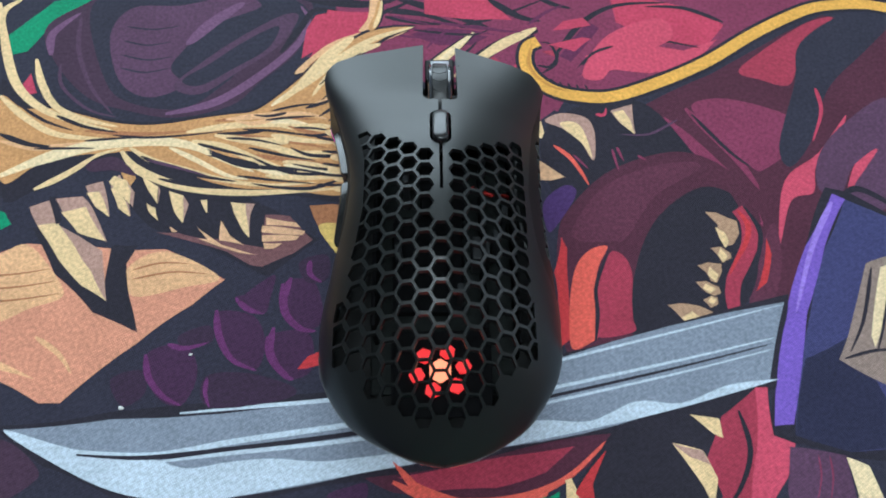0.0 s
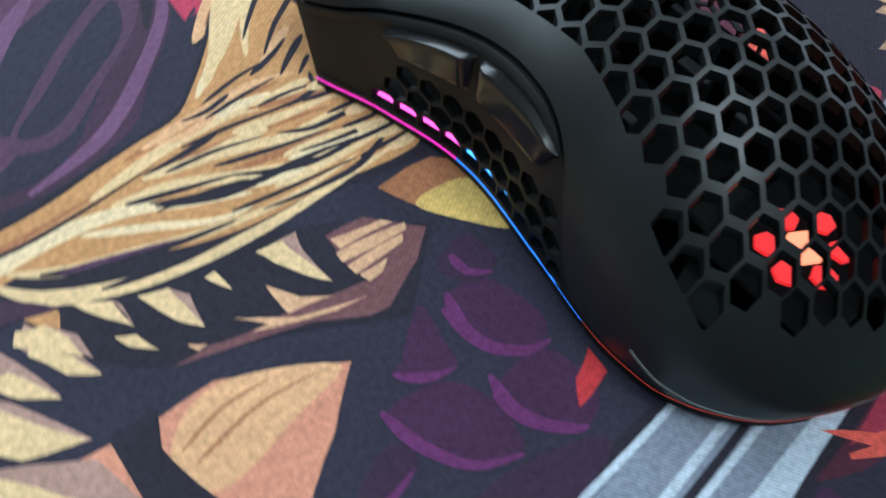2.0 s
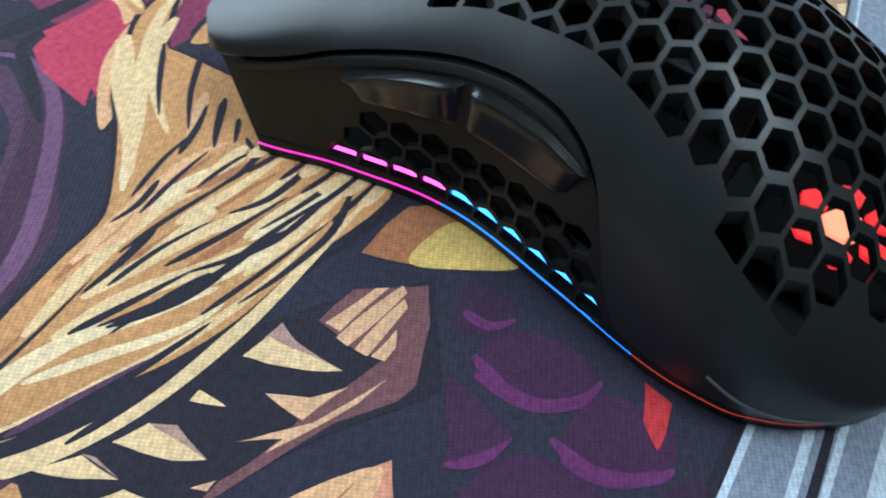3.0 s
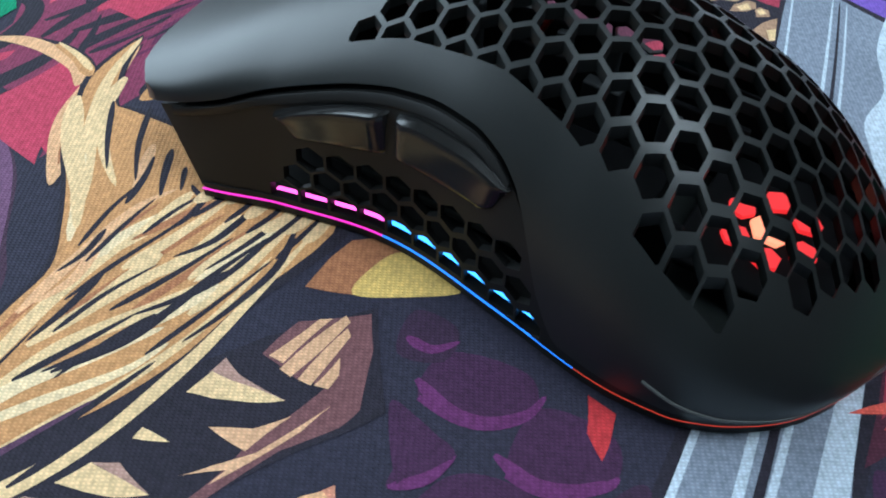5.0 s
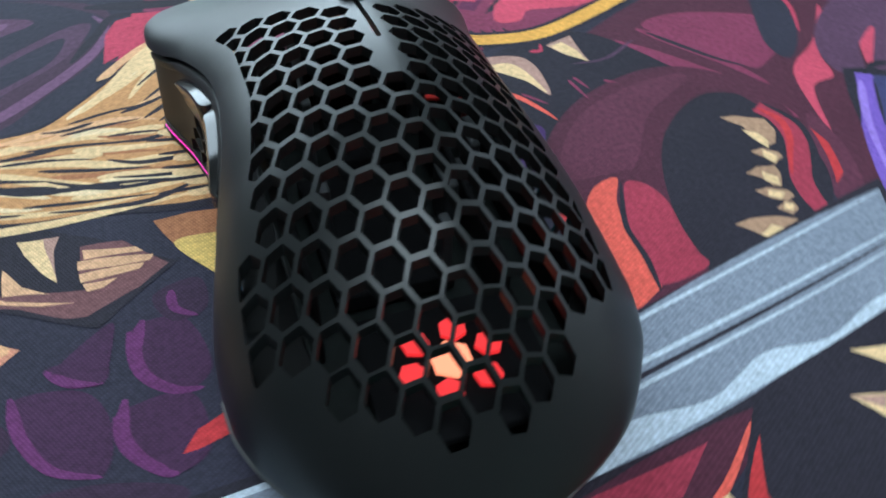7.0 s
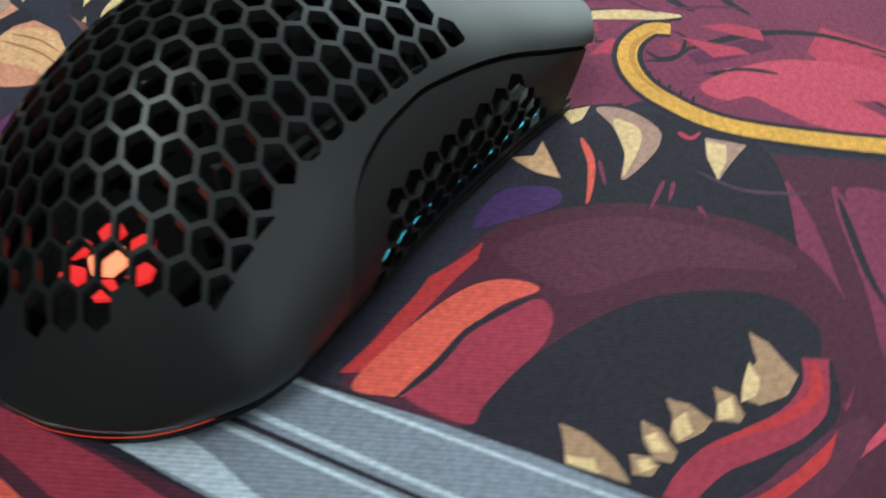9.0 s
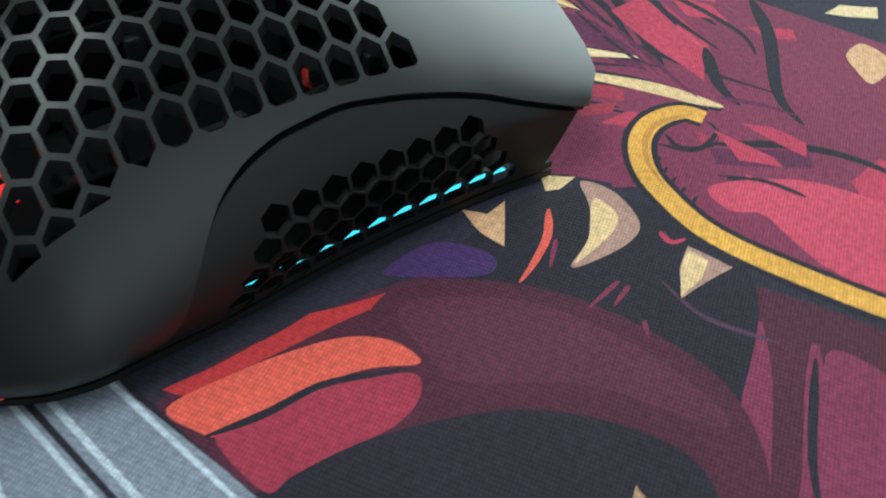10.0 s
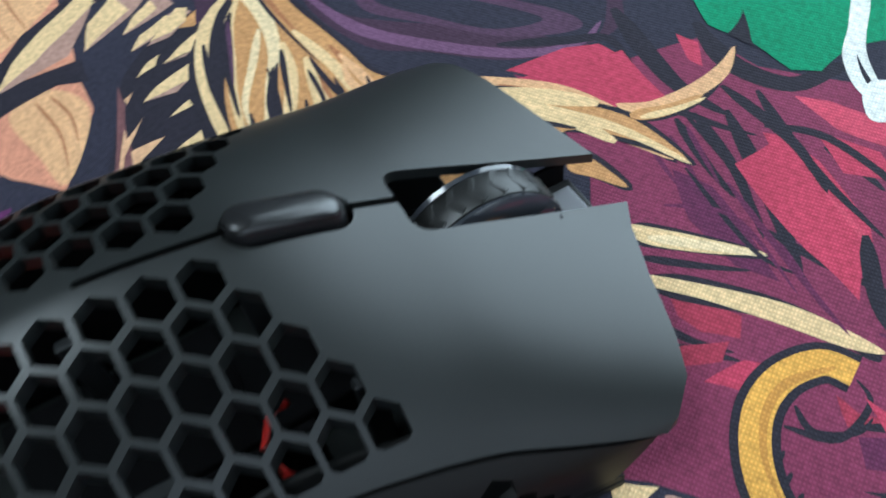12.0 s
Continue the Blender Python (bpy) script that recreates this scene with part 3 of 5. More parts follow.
patch("tooth", "cream", (77.5, -8.6, 78.4, -5.9, 80.7, -8.6, 79.5, -11.0), 1)
patch("tooth", "tooth_tan", (73.6, -10.6, 76.7, -10.5, 80.1, -12.5, 80.4, -14.5, 78.2, -15.4, 75.7, -13.9), 1)
patch("tooth", "cream", (75.3, -12.7, 76.3, -11.4, 79.2, -13.1, 77.1, -14.5), 1)
patch("tooth", "tooth_tan", (74.7, -16.5, 77.3, -15.3, 79.1, -15.8, 79.0, -17.9, 76.6, -19.1), 1)
patch("tooth", "cream", (75.9, -16.9, 77.4, -15.6, 78.7, -16.4, 77.4, -18.1), 1)
patch("tooth", "tooth_tan", (64.0, -17.7, 68.0, -17.2, 73.1, -18.3, 77.3, -20.8, 74.9, -21.7, 72.9, -22.1, 68.2, -23.2, 66.0, -19.9), 1)
patch("tooth", "cream", (67.3, -21.8, 70.9, -20.0, 73.1, -22.0, 68.7, -23.4), 1)
patch("tooth", "tooth_shade", (33.7, 48.1, 39.2, 50.9, 46.9, 49.0, 49.3, 44.3, 49.0, 36.7, 47.6, 32.5, 44.6, 39.4, 39.3, 44.8))
patch("tooth", "cream", (38.5, 46.3, 41.5, 47.6, 44.7, 46.2, 46.5, 41.6, 47.5, 33.5, 44.6, 39.4))
patch("tooth", "tooth_shade", (55.6, 51.2, 63.1, 53.4, 62.6, 41.8, 58.2, 46.2), 1)
patch("tooth", "cream", (56.2, 50.6, 59.8, 51.4, 61.7, 47.5, 62.3, 41.9, 58.4, 46.3), 1)
patch("tooth", "cream", (28.1, 43.3, 32.4, 48.1, 33.1, 43.6, 32.1, 41.3), 1)
patch("tooth", "peach", (27.3, 26.6, 30.6, 29.4, 29.8, 33.9, 38.0, 26.8, 33.5, 25.7), 1)
stroke("tooth", "coral", 1.5, (35.7, 38.6, 40.4, 34.0, 43.7, 27.9, 45.4, 23.5))
stroke("tooth", "rose", 1.2, (50.6, 50.0, 53.3, 49.7, 54.3, 52.3))
stroke("tooth", "wine", 0.9, (54.3, 36.4, 55.5, 28.3))
stroke("tooth", "wine", 0.9, (55.9, 37.1, 57.5, 31.9))
stroke("tooth", "wine", 0.9, (62.2, 33.7, 64.6, 32.0))
stroke("tooth", "wine", 0.9, (41.7, 34.8, 46.0, 29.4))
patch("mouth", "violet_dark", (30.6, 18.0, 37.8, 23.8, 41.1, 20.6, 34.0, 9.9, 30.9, 8.1))
stroke("mouth", "plum", .9, (77.0, 46.8, 67.1, 41.7, 57.9, 42.0))
# gold band
stroke("gold_band", "ink", 6.6, (34.3, 80.6, 30.5, 78.3, 29.3, 72.1, 31.4, 65.9, 36.7, 60.7, 43.9, 57.8, 56.3, 56.7, 72.1, 61.5, 90.6, 69.7, 108.2, 80.5, 123.6, 88.3, 134.4, 91.9, 148.6, 92.4, 157.7, 90.5, 168.0, 88.0, 180.0, 78.0), 0.0)
stroke("gold_band", "gold", 4.2, (34.3, 80.6, 30.5, 78.3, 29.3, 72.1, 31.4, 65.9, 36.7, 60.7, 43.9, 57.8, 56.3, 56.7, 72.1, 61.5, 90.6, 69.7, 108.2, 80.5, 123.6, 88.3, 134.4, 91.9, 148.6, 92.4, 157.7, 90.5, 168.0, 88.0, 180.0, 78.0), 0.0)
stroke("gold_band", "gold_dark", 1.4, (32.1, 79.2, 30.3, 72.2, 32.2, 66.4, 37.3, 61.6, 43.9, 59.1))
# guard and handle of the sword
patch("guard", "ink", (119.5, 19.9, 126.2, 17.9, 141.1, 6.5, 146.5, 0.5, 128.4, -66.9, 107.4, -64.0, 85.8, -57.2, 97.9, -21.8, 110.7, 3.6), 1)
patch("guard", "slate", (124.5, 15.3, 140.9, 5.7, 146.0, -1.3, 129.6, -62.4, 107.8, -62.6, 93.3, -57.4, 105.4, -22.0, 115.1, -0.4), 1)
patch("guard", "slate_dark", (100.9, -35.7, 115.4, -29.3, 121.6, -49.5, 132.1, -53.1, 129.6, -62.4, 107.8, -62.6, 93.3, -57.4), 1)
patch("guard", "violet", (121.1, 17.4, 124.7, 15.3, 114.8, -0.3, 104.4, -22.0, 93.5, -54.4, 88.1, -54.6, 95.7, -28.7, 108.9, -0.2), 1)
stroke("guard", "violet_light", 2.0, (120.5, 14.6, 111.0, -0.2, 101.2, -21.9))
patch("guard", "taupe", (125.7, -6.7, 138.6, -3.4, 145.5, -3.2, 133.0, -49.9, 122.8, -44.7, 110.5, -36.3, 116.5, -25.9), 1)
patch("guard", "cream_pale", (129.9, -8.0, 136.0, -6.7, 128.6, -22.8, 121.8, -33.3, 121.6, -29.5), 1)
stroke("guard", "ink", 1.2, (127.0, -8.2, 120.7, -24.3, 114.2, -34.4))
stroke("guard", "ink", 1.0, (134.3, -6.6, 126.1, -26.2, 122.0, -34.7))
stroke("guard", "ink", 1.0, (112.2, -36.1, 124.2, -33.9, 136.5, -36.8))
# sword
patch("blade", "ink", (-128.1, -45.8, -96.0, -43.2, -33.8, -39.9, -25.8, -41.8, 30.0, -31.6, 53.0, -26.6, 100.4, -15.6, 98.7, -21.8, 90.9, -43.7, 54.6, -53.1, 11.7, -60.4, -22.5, -64.6, -62.0, -70.5, -92.8, -66.6, -112.7, -57.4), 1)
patch("blade", "steel", (-125.1, -47.1, -95.7, -45.3, -35.4, -42.0, -0.0, -39.3, 30.4, -32.7, 98.5, -18.1, 89.5, -41.4, 55.0, -49.9, 13.4, -57.3, -25.6, -62.7, -62.2, -67.9, -74.3, -68.6, -93.1, -64.8, -111.4, -55.9), 1)
patch("blade", "steel_light", (-124.8, -47.1, -104.0, -53.4, -84.9, -56.2, -73.7, -59.6, -62.9, -58.4, -50.5, -57.9, -38.0, -59.2, -27.2, -58.6, -6.9, -56.7, 15.3, -51.4, 24.9, -50.4, 37.5, -51.1, 50.8, -46.1, 63.4, -47.1, 76.9, -42.6, 89.7, -41.4, 88.6, -42.3, 55.0, -50.1, 13.4, -57.3, -25.6, -62.7, -62.2, -67.9, -74.3, -68.6, -93.1, -64.8, -111.4, -55.9))
stroke("blade", "steel_light", 1.6, (-111.1, -52.9, -83.4, -55.6, -60.2, -52.7, -28.9, -49.4, -0.3, -45.8, 27.2, -41.4, 65.2, -34.6, 93.4, -29.0))
stroke("blade", "ink", 1.5, (-103.8, -54.8, -84.9, -56.3, -60.1, -54.8, -28.8, -52.0, -0.3, -48.2, 25.4, -44.0, 64.9, -36.6, 92.7, -30.7))
stroke("blade", "steel_light", 1.2, (-83.9, -57.8, -63.1, -56.1, -28.8, -53.7, -0.4, -50.3, 25.3, -45.6, 64.7, -38.3, 92.4, -32.4))
stroke("blade", "steel_light", 1.2, (-76.7, -44.4, -56.1, -43.3, -35.4, -42.3, -0.1, -39.6, 31.1, -33.2, 66.5, -25.7, 98.3, -18.8))
# lower mouth under the blade
patch("roundel", "maroon", (-25.5, -64.1, 13.3, -58.9, 42.6, -54.8, 37.9, -61.9, 27.4, -67.7, 12.6, -71.7, -5.7, -71.6, -17.8, -68.2), 1)
stroke("roundel", "coral", 2.6, (-17.8, -65.5, -5.7, -71.0, 12.6, -71.5, 28.2, -66.9, 41.3, -56.6))
patch("roundel", "wine_red", (-16.3, -64.4, 11.7, -60.0, 32.1, -57.9, 23.8, -64.5, 9.7, -68.2, -7.1, -68.3), 1)
patch("lower_mouth", "ink", (41.7, -55.8, 54.7, -52.6, 84.5, -45.2, 68.4, -75.5, 34.7, -78.9, 29.5, -70.0), 1)
patch("lower_mouth", "wine_red", (67.2, -63.6, 73.9, -51.3, 85.1, -43.5, 88.3, -43.6, 87.1, -56.7, 78.1, -80.2, 64.2, -82.6, 70.4, -72.7), 1)
patch("lower_mouth", "pink", (84.8, -43.5, 88.3, -43.6, 87.3, -57.2, 92.8, -59.7, 88.7, -68.8, 79.6, -80.2, 77.4, -75.8, 81.9, -60.9), 1)
stroke("lower_mouth", "ink", 1.6, (78.9, -49.8, 80.1, -60.9, 75.2, -71.3, 67.9, -78.4))
patch("lower_mouth", "plum", (91.1, -60.4, 106.0, -63.5, 106.1, -76.7, 88.3, -81.9, 88.1, -71.7), 1)
stroke("lower_mouth", "wine", .6, (98.4, -63.0, 97.8, -69.0, 94.9, -76.3))
stroke("lower_mouth", "wine", .6, (101.4, -63.4, 101.0, -69.1, 98.5, -76.4))
patch("tooth", "cream", (65.1, -50.4, 73.1, -51.9, 73.2, -57.3, 70.3, -55.6), 1)
patch("tooth", "cream", (59.0, -58.1, 67.1, -60.5, 69.9, -68.2, 67.5, -75.5, 65.6, -69.9), 1)
patch("tooth", "tooth_shade", (59.0, -58.1, 67.1, -60.5, 68.6, -64.5, 63.4, -62.2), 1)
patch("tooth", "cream", (28.5, -66.9, 30.4, -66.4, 31.9, -70.3, 31.8, -74.4), 1)
patch("lower_mouth", "cream_pale", (105.9, -63.8, 111.5, -66.4, 113.6, -76.9, 106.8, -76.7), 1)
patch("roundel", "red", (40.8, -59.3, 35.9, -68.4, 36.2, -75.8, 31.7, -84.2, 24.2, -86.7, 28.5, -78.5, 31.3, -69.9), 1)
patch("backdrop_patch", "green", (7.3, -75.1, 21.0, -72.7, 26.8, -69.7, 26.3, -73.1, 23.0, -74.7, 22.5, -80.1, 20.8, -84.4), 1)
patch("tooth", "cream", (28.8, -67.7, 32.0, -71.6, 30.4, -74.3, 28.5, -72.1), 1)
patch("tooth", "cream", (21.0, -78.0, 24.6, -79.5, 23.5, -82.1, 21.1, -81.2), 1)
patch("backdrop_patch", "green", (-16.1, -71.1, -7.4, -73.3, 4.9, -72.4, 22.7, -70.5, 30.0, -82.2, 12.9, -99.0, -19.2, -77.4), 1)
patch("backdrop_patch", "ink", (3.3, -78.7, 7.4, -77.0, 12.2, -81.6, 12.5, -88.6, 5.4, -85.0), 1)
patch("roundel", "coral", (-17.9, -59.9, -11.4, -65.9, -0.0, -70.5, 12.6, -71.2, 25.0, -68.0, 23.4, -70.8, 10.1, -74.0, -1.8, -72.7, -12.3, -68.6), 1)
# scales
patch("scale", "scale", (-68.3, -14.5, -57.8, -16.2, -54.0, -24.1, -56.0, -32.5, -63.5, -29.3, -67.7, -21.9))
patch("scale", "scale", (-88.0, -26.8, -77.1, -24.4, -72.7, -32.9, -76.6, -42.2, -84.6, -38.3))
patch("scale", "scale", (-49.6, -6.3, -40.5, -5.9, -37.4, -17.6, -42.6, -21.6, -47.8, -17.2))
patch("scale", "scale", (-53.4, -22.7, -41.7, -21.8, -40.2, -33.0, -46.9, -35.8, -51.7, -30.1))
patch("scale", "scale_dark", (-70.5, -34.1, -58.4, -33.5, -45.2, -38.2, -48.2, -41.7, -68.6, -43.1))
patch("scale", "scale", (-63.3, -9.9, -54.2, -10.2, -54.5, -15.6, -61.0, -13.6))
patch("scale", "scale_dark", (-97.2, -33.8, -88.6, -31.5, -87.0, -38.2, -93.0, -41.7))
patch("scale", "scale_dark", (-79.0, -21.5, -70.6, -18.6, -69.2, -23.6, -77.0, -25.4))
patch("scale", "scale_dark", (-44.8, 0.6, -36.6, 2.6, -36.1, -4.9, -42.3, -6.2))
stroke("scale", "scale_light", 2.2, (-68.7, -13.9, -67.4, -21.9, -63.2, -29.3, -56.0, -32.9))
stroke("scale", "scale_light", 2.0, (-88.0, -26.8, -86.5, -33.6, -82.0, -39.2, -76.6, -42.2))
stroke("scale", "scale_light", 2.4, (-49.6, -6.3, -48.7, -15.1, -44.3, -20.5, -39.3, -21.7))
stroke("scale", "scale_light", 2.2, (-53.4, -22.7, -52.1, -29.3, -47.7, -34.8, -45.3, -35.9))
stroke("scale", "scale_light", 1.6, (-63.3, -10.3, -59.6, -14.2, -54.5, -15.6))
stroke("scale", "scale_light", 1.6, (-82.0, -24.0, -77.0, -25.4, -70.2, -23.9))
stroke("scale", "scale_light", 1.4, (-69.9, -34.5, -70.1, -38.8, -68.6, -43.1))
patch("scale", "red", (-44.4, -32.9, -41.5, -29.3, -35.8, -26.7, -36.5, -31.5, -41.3, -32.7), 1)
patch("backdrop_patch", "plum_dark", (-136.0, -49.6, -123.3, -50.3, -113.8, -58.1, -114.7, -62.0, -123.3, -67.1, -132.2, -68.1))
patch("scale", "scale", (-35.4, -68.3, -30.1, -66.4, -24.8, -65.6, -25.5, -70.5, -33.0, -72.5))
# skin and jaw
patch("jaw", "skin", (-157.0, 2.6, -137.1, 6.5, -127.7, 10.1, -120.3, 9.1, -97.0, 6.4, -85.2, 6.4, -66.9, -4.3, -75.8, -11.9, -90.4, -22.9, -110.4, -40.1, -116.5, -40.0, -129.8, -32.6, -151.3, -22.8), 1)
patch("jaw", "skin_light", (-156.6, 0.8, -137.1, 6.2, -127.7, 9.7, -117.9, -0.5, -114.5, -7.9, -123.7, -11.3, -133.0, -15.6, -152.1, -19.3))
patch("jaw", "skin_light", (-96.3, 0.7, -85.2, 5.7, -68.5, -3.5, -78.8, -6.3, -93.8, -8.6))
patch("jaw", "skin_light", (-130.9, -26.5, -118.4, -33.0, -123.5, -31.3, -130.4, -29.4), 1)
stroke("jaw", "skin_light", 1.6, (-120.5, -20.2, -113.0, -25.7, -108.5, -31.8))
stroke("jaw", "brown_light", .7, (-146.1, -0.3, -130.8, -0.1, -119.0, 1.4))
stroke("jaw", "brown_light", .7, (-145.2, -4.8, -128.3, -4.2, -117.0, -2.7))
stroke("jaw", "brown_light", .7, (-144.3, -9.2, -127.6, -8.3, -115.0, -6.8))
stroke("jaw", "brown_light", .7, (-94.5, -3.1, -82.7, -1.2, -72.0, -2.3))
stroke("jaw", "brown_light", .7, (-94.8, -0.1, -86.5, 1.9, -77.8, 1.3))
patch("jaw", "ink", (-127.2, 15.5, -121.4, 15.9, -112.7, 5.0, -102.8, -4.7, -102.0, 8.5, -94.1, 7.9, -96.8, 2.2, -94.8, -8.6, -91.1, -20.1, -104.9, -13.3, -117.9, -0.5), 1)
patch("tooth", "tooth_shade", (-129.2, 22.7, -122.8, 24.9, -119.0, 16.4, -125.6, 16.2), 1)
patch("tooth", "tooth_shade", (-120.0, 16.5, -112.0, 11.7, -104.7, 6.7, -101.4, -9.8, -110.4, 1.2), 1)
patch("tooth", "cream", (-125.8, 16.2, -119.7, 16.8, -113.2, 8.5, -107.2, 0.1, -101.4, -9.8, -109.6, -4.4, -117.4, 4.2), 1)
patch("jaw", "ink", (-123.9, 26.0, -120.8, 25.9, -118.5, 17.8, -119.9, 15.9), 1)
patch("tooth", "tooth_shade", (-121.4, 25.3, -113.1, 25.8, -109.9, 22.1, -103.7, 9.7, -110.3, 12.2, -118.5, 20.4), 1)
patch("tooth", "cream", (-119.2, 20.4, -111.7, 22.1, -104.1, 10.1, -112.9, 13.1), 1)
patch("tooth", "tooth_shade", (-112.8, 29.5, -107.6, 31.0, -103.9, 18.3, -109.8, 23.3), 1)
patch("tooth", "cream", (-112.1, 27.0, -108.2, 27.3, -104.1, 18.3, -108.9, 22.1), 1)
patch("tooth", "tooth_shade", (-105.4, 30.9, -102.5, 33.3, -97.4, 18.1, -102.7, 23.9), 1)
patch("tooth", "cream", (-104.7, 28.0, -102.2, 30.8, -97.6, 18.1, -101.7, 21.4), 1)
patch("tooth", "tan", (-104.0, 37.9, -97.7, 32.7, -94.7, 24.8, -99.8, 29.1), 1)
patch("tooth", "cream", (-96.2, 26.1, -93.9, 24.0, -89.4, 15.9, -94.1, 20.4), 1)
patch("tooth", "cream", (-94.6, 30.5, -91.9, 29.0, -90.1, 22.3, -92.6, 25.2), 1)
patch("jaw", "ink", (-66.1, 26.7, -53.1, 18.6, -39.4, 7.7, -54.2, -3.8, -61.3, 0.0, -77.1, 8.5, -90.7, 13.9, -100.7, 25.2, -93.9, 40.3, -83.7, 28.9), 1)
patch("jaw", "brown", (-55.9, 17.1, -48.3, 16.3, -41.0, 7.8, -46.5, 3.7, -55.9, -0.5, -59.8, 0.3, -67.0, 5.0, -77.1, 8.5, -89.1, 12.4, -82.4, 11.9, -74.8, 9.7, -69.0, 9.3, -63.1, 7.5, -55.1, 5.7, -56.6, 10.3), 1)
patch("jaw", "peach", (-55.6, 16.1, -46.2, 13.9, -45.0, 12.3, -55.5, 13.5), 1)
patch("jaw", "peach", (-56.6, 13.3, -43.4, 10.9, -44.1, 9.6, -56.8, 11.1), 1)
patch("jaw", "peach", (-56.6, 10.0, -45.2, 9.3, -46.2, 8.0, -56.4, 7.8), 1)
patch("jaw", "peach", (-56.1, 7.4, -50.2, 7.1, -52.8, 5.4, -55.5, 5.3), 1)
patch("jaw", "peach", (-69.4, 15.5, -66.3, 10.2, -61.8, 6.9, -69.5, 8.8), 1)
patch("jaw", "peach", (-77.0, 13.8, -73.5, 11.1, -69.0, 7.5, -57.5, 3.3, -62.9, 4.3, -75.9, 9.7, -73.0, 9.1), 1)
patch("jaw", "peach", (-85.1, 14.2, -82.5, 12.3, -84.2, 12.2), 1)
patch("tooth", "tooth_shade", (-62.6, 21.4, -59.3, 21.1, -60.5, 17.6, -60.3, 9.1, -62.6, 14.0), 1)
patch("tooth", "cream", (-66.9, 21.9, -62.2, 21.2, -61.8, 17.3, -60.4, 9.3, -63.3, 13.3, -65.7, 18.2), 1)
patch("tooth", "tooth_shade", (-81.8, 24.9, -79.8, 21.7, -81.0, 15.2, -81.7, 20.0), 1)
patch("tooth", "cream", (-86.5, 26.7, -81.8, 24.9, -81.4, 20.4, -81.1, 15.2, -83.8, 18.7, -85.4, 22.9), 1)
patch("tooth", "tooth_shade", (-89.9, 28.6, -89.2, 26.9, -89.5, 22.1), 1)
patch("tooth", "cream", (-95.3, 32.3, -90.0, 28.4, -89.6, 22.2, -92.5, 26.4), 1)
patch("tooth", "tooth_shade", (-100.1, 31.2, -97.1, 26.5, -97.2, 21.3, -99.2, 24.8), 1)
patch("tooth", "cream", (-104.3, 32.9, -100.2, 31.1, -98.4, 27.2, -98.2, 22.4, -105.7, 30.7), 1)
patch("tooth", "cream", (-76.3, 22.9, -74.3, 23.0, -74.0, 18.3), 1)
patch("tooth", "cream", (-93.0, 22.6, -90.1, 20.8, -88.8, 16.3, -92.0, 19.5), 1)
patch("eye_patch", "brown_light", (-42.3, 19.7, -35.4, 20.0, -30.1, 19.2, -25.4, 14.6, -27.0, -0.0, -29.8, -1.5, -39.5, 12.5), 1)
patch("eye_patch", "yellow", (-39.4, 12.6, -32.9, 13.1, -27.8, 10.9, -28.0, 4.6, -29.5, -1.6, -34.9, 4.6))
# fur
patch("fur", "ink", (-146.7, 69.8, -140.5, 66.1, -134.3, 62.4, -126.6, 60.3, -116.9, 57.3, -107.3, 54.3, -98.0, 52.8, -88.9, 53.3, -79.8, 54.5, -70.6, 55.4, -61.4, 56.9, -54.2, 62.2, -47.0, 69.3, -40.5, 76.5, -31.9, 82.9, -22.2, 88.6, -7.5, 89.0, -16.4, 84.0, -26.1, 76.7, -25.2, 71.9, -23.4, 45.9, -26.1, 21.6, -50.9, 24.2, -63.2, 24.5, -75.6, 25.0, -86.5, 28.4, -95.9, 34.0, -100.8, 37.3, -107.2, 38.6, -114.2, 37.8, -120.8, 33.9, -128.8, 28.5, -139.2, 27.5))
patch("fur", "tan", (-145.7, 64.0, -137.6, 59.9, -126.4, 59.2, -116.8, 56.2, -107.2, 53.1, -97.9, 51.7, -88.7, 52.0, -79.7, 53.4, -70.6, 54.6, -61.4, 55.7, -54.2, 61.1, -46.9, 68.1, -40.5, 75.3, -31.9, 81.7, -22.2, 87.4, -9.5, 88.6, -16.4, 85.4, -26.1, 77.8, -26.1, 71.0, -24.3, 45.9, -27.2, 24.0, -50.9, 25.8, -63.4, 26.7, -74.2, 29.6, -83.5, 34.1, -92.9, 39.3, -99.5, 41.8, -107.5, 41.3, -114.7, 41.2, -121.7, 40.0, -130.2, 37.2, -140.1, 32.6))
stroke("fur", "brown_light", 1.6, (-116.0, 50.2, -97.5, 48.2, -81.1, 48.8))
stroke("fur", "brown_light", 1.6, (-74.1, 52.3, -57.6, 53.2, -40.9, 51.6))
stroke("fur", "brown_light", 1.6, (-66.4, 46.5, -51.7, 43.8, -37.0, 40.6))
stroke("fur", "brown_light", 1.6, (-60.5, 38.8, -47.8, 36.2, -35.1, 34.6))
stroke("fur", "cream", 3.2, (-153.0, 105.0, -147.0, 83.8, -141.1, 69.5, -132.1, 60.1, -120.2, 54.1, -106.8, 49.9))
stroke("fur", "cream", 2.6, (-136.2, 79.8, -132.6, 69.2, -126.5, 59.9, -116.6, 54.6, -105.1, 51.3))
stroke("fur", "cream", 2.4, (-145.9, 65.2, -137.1, 57.0, -126.8, 50.0, -115.6, 47.4, -104.6, 46.5))
stroke("fur", "skin_light", 2.2, (-142.7, 47.4, -131.4, 44.4, -120.6, 44.8, -109.9, 45.7, -99.1, 46.1))
stroke("fur", "cream_pale", 4.2, (-140.4, 34.3, -130.5, 38.9, -122.0, 41.9, -111.5, 44.5, -99.0, 45.4, -88.1, 44.8, -78.8, 42.3, -69.4, 37.1, -60.1, 32.5))
stroke("fur", "cream", 2.2, (-128.9, 28.9, -122.4, 32.3, -115.9, 36.6, -111.0, 40.6, -102.4, 43.2))
